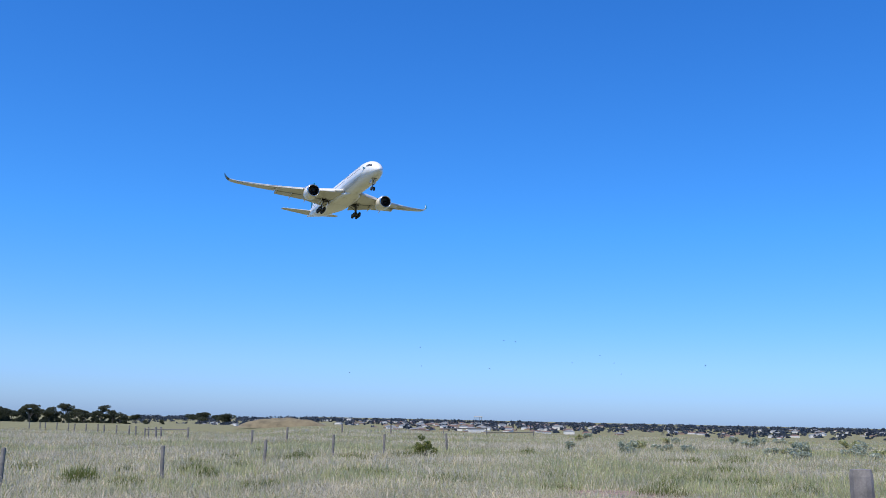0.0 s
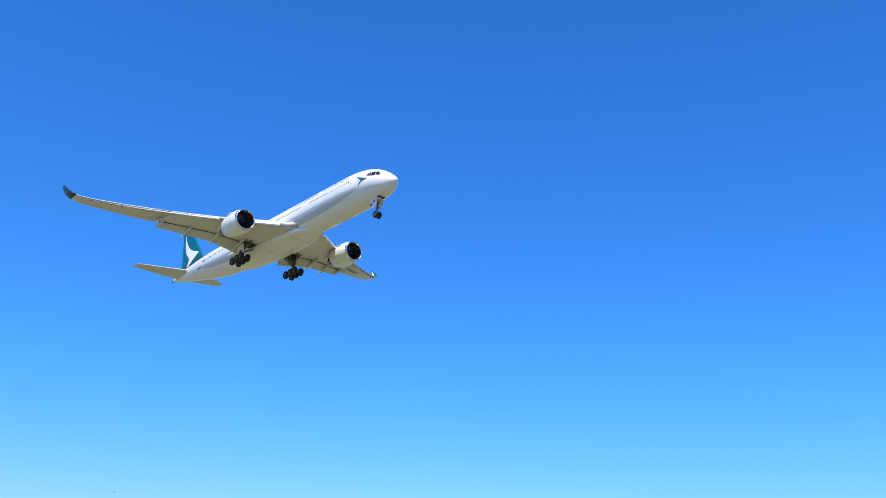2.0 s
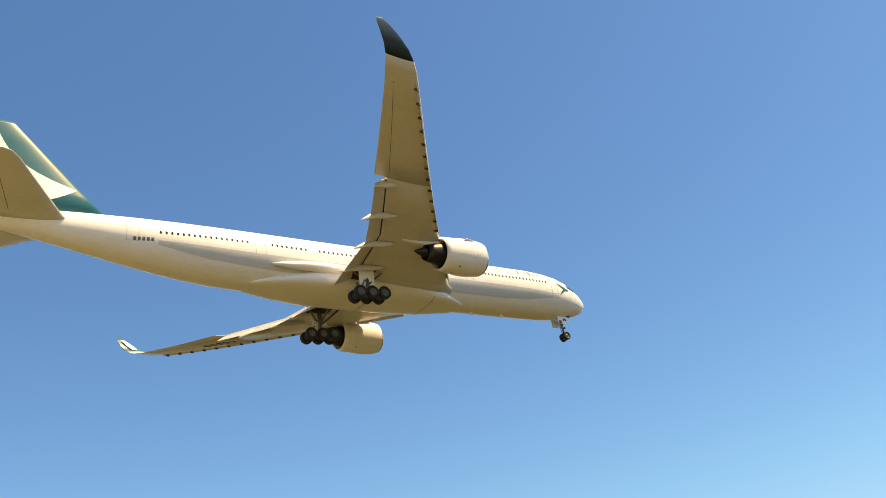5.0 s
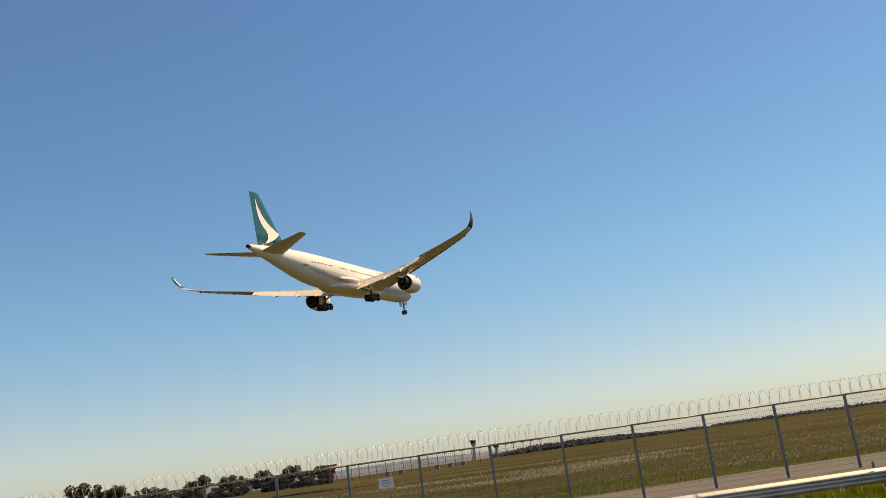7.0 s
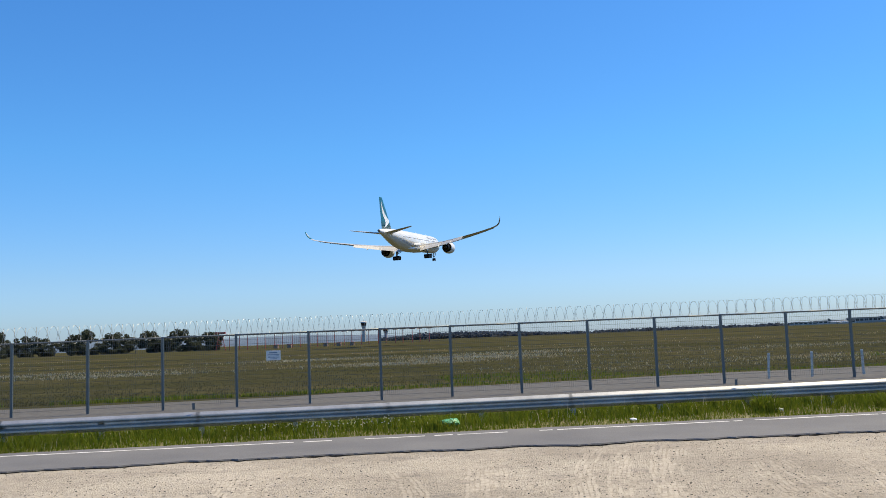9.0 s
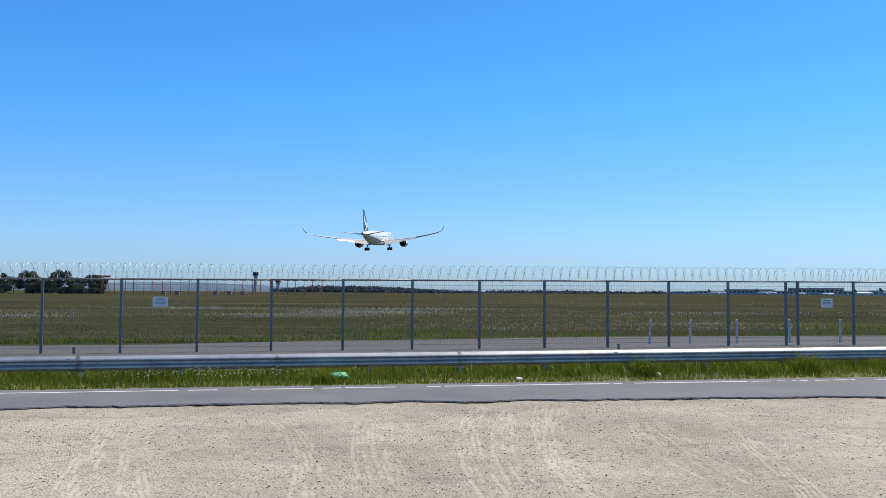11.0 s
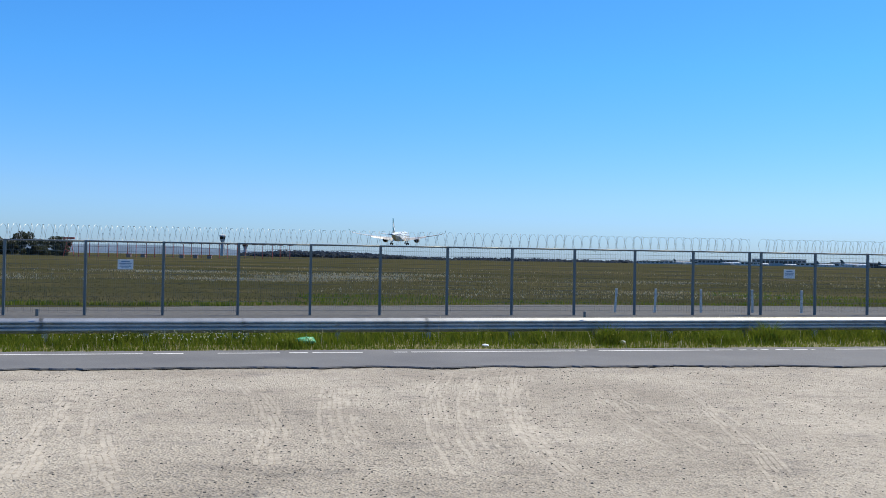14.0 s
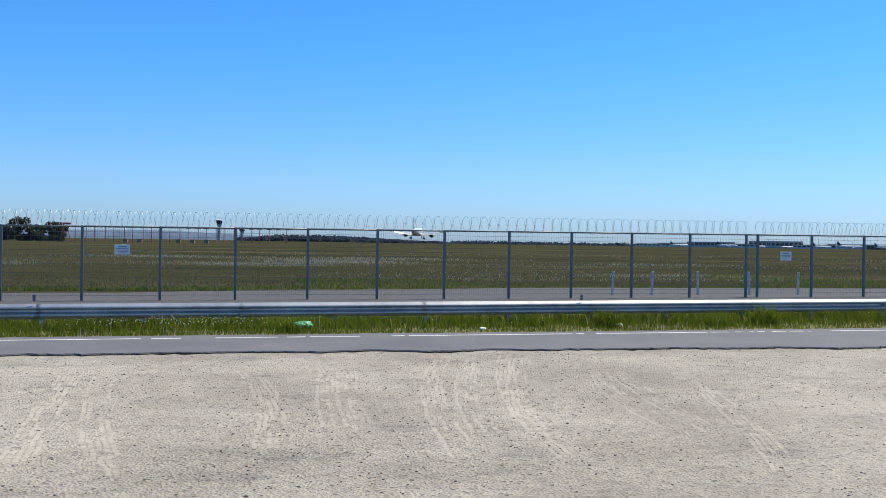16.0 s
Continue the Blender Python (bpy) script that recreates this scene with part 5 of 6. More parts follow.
def parked_airliner(az, d, turn, size):
    """A far airliner on the apron: tapered body, swept wings, fin and engines."""
    p = thing("parked_airliner", "white airliner parked on the far apron", "airplane", "parked airliners", "", Matrix.Translation(bearing(az, d)) @ Matrix.Rotation(radians(az + turn), 4, "Z") @ Matrix.Scale(size, 4))
    rings = []
    for x, r, z in ((24, 0.2, 4.6), (22.5, 1.3, 4.8), (19, 2.2, 5.0), (8, 2.3, 5.0), (-10, 2.3, 5.0), (-18, 1.6, 5.6), (-25, 0.3, 6.4)):
        rings.append([Vector((x, r * math.cos(a), z + r * math.sin(a))) for a in [2 * math.pi * i / 14 for i in range(14)]])
    part("fuselage", loft(bmesh.new(), rings), MARK, p, "", True)
    for side in (-1, 1):
        part("wing", loft(bmesh.new(), [[Vector((x0, side * y, z)), Vector((x0 - c, side * y, z)), Vector((x0 - c, side * y, z + t)), Vector((x0, side * y, z + t))] for y, x0, c, z, t in ((1.5, 7, 8, 3.6, 0.8), (9, 1, 4.6, 4.2, 0.5), (20, -7, 1.8, 5.2, 0.25))]), GREY_WING, p)
        part("tailplane", loft(bmesh.new(), [[Vector((x0, side * y, z)), Vector((x0 - c, side * y, z)), Vector((x0 - c, side * y, z + t)), Vector((x0, side * y, z + t))] for y, x0, c, z, t in ((0.6, -18.5, 4.2, 6.3, 0.4), (7.5, -22.5, 1.8, 6.9, 0.2))]), GREY_WING, p)
        part("engine", lathe(bmesh.new(), [(6.5, 1.0), (6.0, 1.25), (3.5, 1.2), (1.5, 0.8)], (0, side * 7.2, 2.4), "X", 12, True), MARK, p)
        bm = bmesh.new()
        tube(bm, (-2, side * 2.6, 0.0), (-2, side * 2.4, 3.8), 0.5, 0.3, 8)
        part("main_gear", bm, STRUT, p)
    bm = bmesh.new()
    tube(bm, (19, 0, 0.0), (19, 0, 3.2), 0.35, 0.2, 8)
    part("nose_gear", bm, STRUT, p)
    part("fin", loft(bmesh.new(), [[Vector((x0, -t, z)), Vector((x0 - c, -t, z)), Vector((x0 - c, t, z)), Vector((x0, t, z))] for z, x0, c, t in ((6.6, -15, 8, 0.35), (14.5, -22, 3.2, 0.15))]), NAVY, p)


def airport():
    tower(13.66, 2300, 53, 4.6, 7.2, "tall pale concrete control tower with a dark cab")
    tower(12.31, 2000, 28, 4.0, 6.2, "shorter pale concrete tower with a wide cab")
    tower(9.85, 2000, 18, 1.2, 1.8, "slim white mast tower far across the airfield")
    spec = [(-12.48, 2300, 60, 6, WALLWHITE, 6), (-14.15, 2350, 90, 8, WALLWHITE, 9), (-16.14, 2500, 120, 13, CONCRETE, 12), (-18.01, 2450, 70, 9, WALLWHITE, 7), (-19.78, 2500, 130, 17, CONCRETE, 12),
            (-21.86, 2450, 100, 9, WALLWHITE, 9), (-23.83, 2500, 110, 11, WALLWHITE, 10), (-25.69, 2450, 90, 9, SHEDGREY, 8), (-27.75, 2400, 120, 11, WALLWHITE, 10), (0.63, 2100, 26, 5, WALLWHITE, 0)]
    for az, d, w, h, mat, bays in spec:
        hall(az, d, w, h, 30, mat, "long low pale airport building far across the airfield" if mat is WALLWHITE else "long dark-fronted airport terminal far across the airfield", bays)
    # pale parked shapes and light poles before the terminal
    for i in range(14):
        az = -14.9 - i * 0.9
        bm = bmesh.new()
        tube(bm, (0, 0, 0), (0, 0, 17 + (i % 3) * 3), 0.5, 0.3, 5)
        ob = tagged(part("apron_light", bm, CONCRETE), "tall thin apron light pole", "light pole", "apron light poles")
        ob.matrix_basis = Matrix.Translation(bearing(az, 2380))
    for az, d, turn, size in ((-14.35, 2300, 8, 0.9), (-17.1, 2320, -12, 1.0), (-19.0, 2300, 60, 0.8), (-20.4, 2310, 20, 0.7), (-22.3, 2300, 35, 1.0), (-23.8, 2290, 12, 1.2), (-25.6, 2300, -20, 1.0)):
        parked_airliner(az, d, turn, size)
    shed = hall(36.24, 320, 20.0, 3.3, 8, SHEDGREY, "low dark grey field shed with a tan end bay", 0, "field_shed")
    bm = bmesh.new()
    box(bm, (5.0, -0.3, -1), (9.2, -0.05, 3.2))
    part("tan_door", bm, SHEDTAN, shed, "tan sliding door")
    cab = thing("equipment_cabinet", "white equipment cabinet on short legs in the grass", "cabinet", "", "", Matrix.Translation(bearing(40.74, 60)) @ Matrix.Rotation(radians(39), 4, "Z"))
    bm = bmesh.new()
    part("body", box(bm, (-0.35, -0.2, 1.25), (0.35, 0.2, 2.1), 0.03), WALLWHITE, cab)
    for x in (-0.28, 0.28):
        bm = bmesh.new()
        tube(bm, (x, 0, -0.1), (x, 0, 1.26), 0.035, None, 8)
        part("leg", bm, GALV, cab)
    # radar-like dishes and cabins at the feet of the masts
    for az, d in ((19.0, 430), (18.2, 450), (16.0, 440), (15.2, 445), (14.4, 446)):
        hut = thing("equipment_hut", "small rust-red equipment hut under the light masts", "hut", "equipment huts", "", Matrix.Translation(bearing(az, d)) @ Matrix.Scale(0.62, 4))
        bm = bmesh.new()
        part("wall", box(bm, (-1.6, -1.2, -0.2), (1.6, 1.2, 2.5), 0.05), WALLBRICK, hut)
        bm = bmesh.new()
        part("roof", box(bm, (-1.8, -1.4, 2.504), (1.8, 1.4, 2.8), 0.05), REDLIGHT, hut)


def house(wall, roof, w, d, h, label):
    b = thing("house", label, "house", "houses of the far suburb")
    bm = bmesh.new()
    part("wall", box(bm, (-w / 2, -d / 2, -2), (w / 2, d / 2, h)), wall, b)
    bm = bmesh.new()
    e = 0.5
    base = [bm.verts.new(q) for q in ((-w / 2 - e, -d / 2 - e, h), (w / 2 + e, -d / 2 - e, h), (w / 2 + e, d / 2 + e, h), (-w / 2 - e, d / 2 + e, h))]
    r0, r1 = bm.verts.new((-w / 4, 0, h + 2.4)), bm.verts.new((w / 4, 0, h + 2.4))
    for q in ((base[0], base[1], r1, r0), (base[1], base[2], r1), (base[2], base[3], r0, r1), (base[3], base[0], r0), tuple(base[::-1])):
        bm.faces.new(q)
    part("roof", bm, roof, b)
    for sx in (-0.28, 0.28):
        bm = bmesh.new()
        part("window", box(bm, (w * sx - 0.9, -d / 2 - 0.08, 0.9), (w * sx + 0.9, -d / 2 - 0.01, 2.2)), GLASS_DARK, b)
    return b


def suburb():
    rng = random.Random(21)
    kinds = [house(WALLWHITE, ROOFTILE, 17, 11, 3.2, "white rendered suburban house with a tiled hip roof"), house(WALLBRICK, ROOFGREY, 16, 11, 3.0, "brick suburban house with a grey hip roof"),
             house(WALLWHITE, ROOFGREY, 20, 12, 5.6, "two-storey white suburban house with a grey roof"), house(SHEDTAN, ROOFTILE, 18, 12, 3.2, "tan suburban house with a red tiled roof")]
    spots = [(149.8, 1500), (151.31, 1560), (146.69, 1620), (153.20, 1580)]
    for k, ob in enumerate(kinds):
        p = bearing(*spots[k])
        ob.matrix_basis = Matrix.Translation((p.x, p.y, terrain(p.x, p.y))) @ Matrix.Rotation(radians(spots[k][0] + 180), 4, "Z")
    for i in range(300):
        if i < 120:
            az, d = rng.gauss(151.5, 3.6), rng.uniform(1250, 2300)
        else:
            az, d = rng.uniform(124, 169), rng.uniform(1250, 2400)
        p = bearing(az, d)
        m = Matrix.Translation((p.x, p.y, terrain(p.x, p.y))) @ Matrix.Rotation(radians(az + 180 + rng.uniform(-40, 40)), 4, "Z") @ Matrix.Scale(rng.uniform(0.45, 0.75), 4)
        copy_thing(kinds[rng.choice((0, 0, 1, 2, 2, 3))], m)
    # a bare earth bank beside the paddock
    bm = bmesh.new()
    n, m = 40, 12
    grid = []
    for i in range(n + 1):
        row = []
        for j in range(m + 1):
            s, w = i / n * 2 - 1, j / m * 2 - 1
            hgt = 2.3 * max(0, 1 - abs(s) ** 3) * max(0, 1 - w * w) * (1 + 0.25 * noise.noise((s * 4, w * 2, 3)))
            row.append(bm.verts.new((s * 11.5, w * 5, hgt - 0.3)))
        grid.append(row)
    for a, b in zip(grid, grid[1:]):
        for j in range(m):
            bm.faces.new((a[j], a[j + 1], b[j + 1], b[j]))
    bank = tagged(part("earth_bank", bm, EARTH, None, "", True), "low bare brown earth bank with grassy patches", "earth bank")
    q = bearing(163.25, 230)
    bank.matrix_basis = Matrix.Translation((q.x, q.y, terrain(q.x, q.y))) @ Matrix.Rotation(radians(162), 4, "Z")
    # a flat-topped water tank on legs on the skyline
    p = bearing(151.52, 2300)
    z = terrain(p.x, p.y)
    tank = thing("water_tank", "flat-topped pale water tank on legs on the skyline", "water tank", "", "", Matrix.Translation((p.x, p.y, z)) @ Matrix.Rotation(radians(151), 4, "Z"))
    bm = bmesh.new()
    part("tank", box(bm, (-10.5, -6, 15.5), (10.5, 6, 17.5), 0.4), CONCRETE, tank)
    for x in (-8, -3, 3, 8):
        bm = bmesh.new()
        tube(bm, (x, 0, -1), (x, 0, 15.5), 0.5, None, 6)
        part("leg", bm, CONCRETE, tank)


lights()
airport()
suburb()

# ---- trees, shrubs and grass ----


def quads_cloud(rng, clumps, per, size, droop=0.0):
    """Leaf sprays: small bent quads scattered through ellipsoid clumps."""
    verts, faces = [], []
    for (cx, cy, cz), (rx, ry, rz) in clumps:
        n = max(4, int(per * (rx * ry * rz) ** 0.6))
        for _ in range(n):
            while True:
                x, y, z = rng.uniform(-1, 1), rng.uniform(-1, 1), rng.uniform(-1, 1)
                q = x * x + y * y + z * z
                if 0.12 < q < 1:
                    break
            c = Vector((cx + x * rx, cy + y * ry, cz + z * rz))
            s = size * rng.uniform(0.55, 1.35)
            a = Vector((rng.gauss(0, 1), rng.gauss(0, 1), rng.gauss(0, 0.7))).normalized()
            b = a.cross(Vector((rng.gauss(0, 1), rng.gauss(0, 1), rng.gauss(0, 1)))).normalized()
            k = len(verts)
            verts += [tuple(c - a * s * 0.5), tuple(c + b * s * 0.36 + Vector((0, 0, -droop * s))), tuple(c + a * s * 0.6), tuple(c - b * s * 0.3)]
            faces.append((k, k + 1, k + 2, k + 3))
    return verts, faces


def tree(name, label, h, spread, bare, seed, leaf, size, per, flat=0.55, low_leaf=0.45):
    """A tapered trunk, forking limbs and an uneven crown of leaf sprays."""
    rng = random.Random(seed)
    t = thing(name, label, "tree", "trees")
    bm = bmesh.new()
    fork = h * bare
    bend = Vector((rng.uniform(-0.05, 0.05) * h, rng.uniform(-0.05, 0.05) * h, fork))
    r = h * 0.022
    tube(bm, (0, 0, -0.4), bend * 0.5 + Vector((0, 0, 0)), r * 1.25, r, 9, False)
    tube(bm, bend * 0.5, bend, r, r * 0.85, 9, False)
    clumps = []
    limbs = 5 + seed % 3
    for i in range(limbs):
        a = 2 * math.pi * i / limbs + rng.uniform(-0.5, 0.5)
        reach = spread * rng.uniform(0.35, 0.9)
        tip = Vector((math.cos(a) * reach, math.sin(a) * reach, fork + (h - fork) * rng.uniform(low_leaf, 0.95)))
        mid = bend.lerp(tip, 0.5) + Vector((0, 0, h * 0.05))
        tube(bm, bend, mid, r * 0.6, r * 0.4, 6, False)
        tube(bm, mid, tip, r * 0.4, r * 0.12, 6, False)
        for _ in range(3):
            q = mid.lerp(tip, rng.uniform(0.3, 1.1))
            s = spread * rng.uniform(0.2, 0.4)
            clumps.append(((q.x + rng.gauss(0, s * 0.5), q.y + rng.gauss(0, s * 0.5), q.z + rng.uniform(0, s * 0.4)), (s, s, s * flat)))
    for _ in range(3):
        s = spread * rng.uniform(0.25, 0.42)
        clumps.append(((bend.x + rng.gauss(0, spread * 0.22), bend.y + rng.gauss(0, spread * 0.22), h - s * flat * rng.uniform(0.6, 1.3)), (s, s, s * flat)))
    part("trunk", bm, BARK, t, "", True)
    v, f = quads_cloud(rng, clumps, per, size, 0.1)
    from_arrays("crown", v, f, leaf, t)
    return t


def put(ob, az, d, turn, scale, sink=0.0):
    p = bearing(az, d)
    return Matrix.Translation((p.x, p.y, terrain(p.x, p.y) - sink)) @ Matrix.Rotation(turn, 4, "Z") @ Matrix.Scale(scale, 4)


def trees():
    rng = random.Random(4)
    gum = [tree("gum_tree", "dark olive gum tree with an open crown", 13, 5.2, 0.42, s, GUM, 0.55, 95) for s in (1, 2, 3, 4)]
    low = [tree("dense_tree", "dense dark tree with foliage down to the ground", 10, 5.0, 0.12, s, PINE, 0.6, 120, 0.85, 0.08) for s in (11, 12, 13)]
    flat = [tree("umbrella_tree", "dark spreading tree with a flat domed crown", 9, 7.2, 0.38, s, PINE, 0.55, 120, 0.45) for s in (21, 22)]
    spots = []
    # row beyond the airfield fence
    for i in range(44):
        az = 22.6 + i * 0.545 + rng.uniform(-0.16, 0.16)
        d = rng.uniform(470, 560)
        s = 0.98 + 0.4 * noise.noise((az * 0.35, 2, 0)) + 0.02 * (az - 21) + rng.uniform(-0.06, 0.08)
        spots.append((gum[(i // 4) % 4] if i % 4 == 0 else low[i % 3], az, d, rng.random() * 6.28, s * (0.8 if i % 4 == 0 else 1.0)))
    spots += [(low[1], 24.7, 480, 0.4, 1.15), (low[2], 22.75, 470, 2.0, 1.1), (low[0], 23.5, 500, 2.6, 0.95), (gum[1], 25.3, 470, 0.8, 0.95), (low[0], 26.00, 480, 1.0, 0.75)]
    # behind the paddock
    for i in range(68):
        az = 171.9 + i * 0.21 + rng.uniform(-0.2, 0.2)
        d = rng.uniform(480, 560)
        s = (0.52 + 0.27 * smooth(171.9, 174.5, az)) * rng.uniform(0.78, 1.2) * (1.15 if i % 3 == 0 else 0.85)
        spots.append((gum[(i // 3) % 4] if i % 3 == 0 else low[i % 3], az, d, rng.random() * 6.28, s))
    spots += [(flat[0], 168.19, 500, 0.3, 0.95), (flat[1], 166.73, 500, 1.2, 0.82), (low[0], 171.22, 500, 1, 0.4), (low[1], 170.38, 510, 1, 0.36), (low[1], 164.64, 240, 0.2, 0.17), (low[2], 161.18, 300, 0.2, 0.1)]
    # a clump that comes in on the right of the paddock view
    spots += [(gum[1], 121.57, 165, 0.6, 0.66), (gum[3], 120.34, 168, 2.6, 0.6), (low[0], 124.95, 165, 0.9, 0.5), (low[1], 124.03, 168, 1.9, 0.42), (low[2], 120.55, 160, 3.0, 0.5), (low[0], 122.39, 168, 4.0, 0.36), (gum[0], 118.51, 170, 1.1, 0.72), (low[1], 117.29, 170, 0.4, 0.5)]
    used = set()
    for ob, az, d, turn, s in spots:
        m = put(ob, az, d, turn, s, 2.4 if ob in flat else 1.6 if ob in low and d > 400 else 3.2 if d > 400 else 0.5)
        if ob.name in used:
            copy_thing(ob, m)
        else:
            ob.matrix_basis = m
            used.add(ob.name)


def far_woods():
    """Woods of the far skylines, too far off to count."""
    rng = random.Random(8)
    clumps = []
    for i in range(1700):
        az = rng.uniform(118, 172)
        d = 1250 + 1550 * rng.random() ** 0.6
        p = bearing(az, d)
        s = rng.uniform(2.0, 4.8) * (1.25 if d > 2300 else 1.0)
        clumps.append(((p.x, p.y, terrain(p.x, p.y) + s * 0.6), (s * 1.5, s * 1.5, s)))
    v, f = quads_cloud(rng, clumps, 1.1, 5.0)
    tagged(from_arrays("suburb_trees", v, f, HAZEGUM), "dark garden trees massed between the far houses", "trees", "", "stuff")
    clumps = []
    for i in range(520):
        az = rng.uniform(-0.1, 12.5)
        d = rng.uniform(1900, 2300)
        top = 1.5 + 10.0 * smooth(-0.5, 8.0, az) * (1 - 0.6 * smooth(9.5, 12.5, az))
        p = bearing(az, d)
        for z in (top * 0.25, top * 0.7):
            clumps.append(((p.x, p.y, z), (9, 9, top * 0.36 + 1)))
    for i in range(420):
        az = rng.uniform(-30, -0.5)
        d = rng.uniform(2600, 3000)
        p = bearing(az, d)
        s = rng.uniform(2.5, 6)
        clumps.append(((p.x, p.y, s * 0.5), (s * 3, s * 3, s)))
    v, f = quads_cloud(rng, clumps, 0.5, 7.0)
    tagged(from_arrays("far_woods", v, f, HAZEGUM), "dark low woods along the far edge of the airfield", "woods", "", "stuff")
    # ridge far behind the light masts; its blue is haze painted into the colour
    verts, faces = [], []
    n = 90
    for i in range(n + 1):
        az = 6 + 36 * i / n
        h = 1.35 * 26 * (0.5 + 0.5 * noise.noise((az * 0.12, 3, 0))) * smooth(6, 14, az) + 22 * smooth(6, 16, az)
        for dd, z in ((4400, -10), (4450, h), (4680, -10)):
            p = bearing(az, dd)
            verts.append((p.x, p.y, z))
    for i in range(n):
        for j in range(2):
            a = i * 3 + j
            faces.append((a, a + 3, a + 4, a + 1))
    tagged(from_arrays("distant_ridge", verts, faces, HAZEHILL, None, True), "ridge on the horizon, tinted pale blue for distance haze", "hills", "", "structure")


def blades(spots, rng, hmin, hmax, width, lean):
    """Grass blades: each a bent strip of three faces. spots: (x, y, z, scale)."""
    n = len(spots)
    s = np.array(spots)
    g = np.random.RandomState(rng)
    h = (hmin + (hmax - hmin) * g.rand(n) ** 1.3) * s[:, 3]
    w = width * (0.6 + 0.8 * g.rand(n)) * s[:, 4]
    a = g.rand(n) * 2 * math.pi
    ln = lean * (0.3 + g.rand(n)) * h
    b = g.rand(n) * 2 * math.pi
    wx, wy = np.cos(a) * w * 0.5, np.sin(a) * w * 0.5
    dx, dy = np.cos(b) * ln, np.sin(b) * ln
    x, y, z = s[:, 0], s[:, 1], s[:, 2]
    P = np.stack([
        np.stack([x - wx, y - wy, z - 0.02], 1), np.stack([x + wx, y + wy, z - 0.02], 1),
        np.stack([x + dx * 0.35 + wx * 0.8, y + dy * 0.35 + wy * 0.8, z + h * 0.6], 1), np.stack([x + dx * 0.35 - wx * 0.8, y + dy * 0.35 - wy * 0.8, z + h * 0.6], 1),
        np.stack([x + dx, y + dy, z + h], 1)], 1).reshape(-1, 3)
    k = np.arange(n) * 5
    quads = np.stack([k, k + 1, k + 2, k + 3], 1).tolist()
    tris = np.stack([k + 3, k + 2, k + 4], 1).tolist()
    return P.tolist(), quads + tris


def ears(spots, seed, h, size, tall=4.5):
    """Seed heads: small upright diamonds on top of thin stalks."""
    g = np.random.RandomState(seed)
    verts, faces = [], []
    for x, y, z, s, w in spots:
        t = h * s * (0.8 + 0.4 * g.rand())
        a = g.rand() * 6.28
        cx, cy = math.cos(a) * size * w, math.sin(a) * size * w
        lx, ly = g.randn() * 0.05 * t, g.randn() * 0.05 * t
        k = len(verts)
        verts += [(x + lx, y + ly, z + t), (x + lx + cx, y + ly + cy, z + t + size * w * tall * 0.45), (x + lx, y + ly, z + t + size * w * tall), (x + lx - cx, y + ly - cy, z + t + size * w * tall * 0.45)]
        faces.append((k, k + 1, k + 2, k + 3))
    return verts, faces


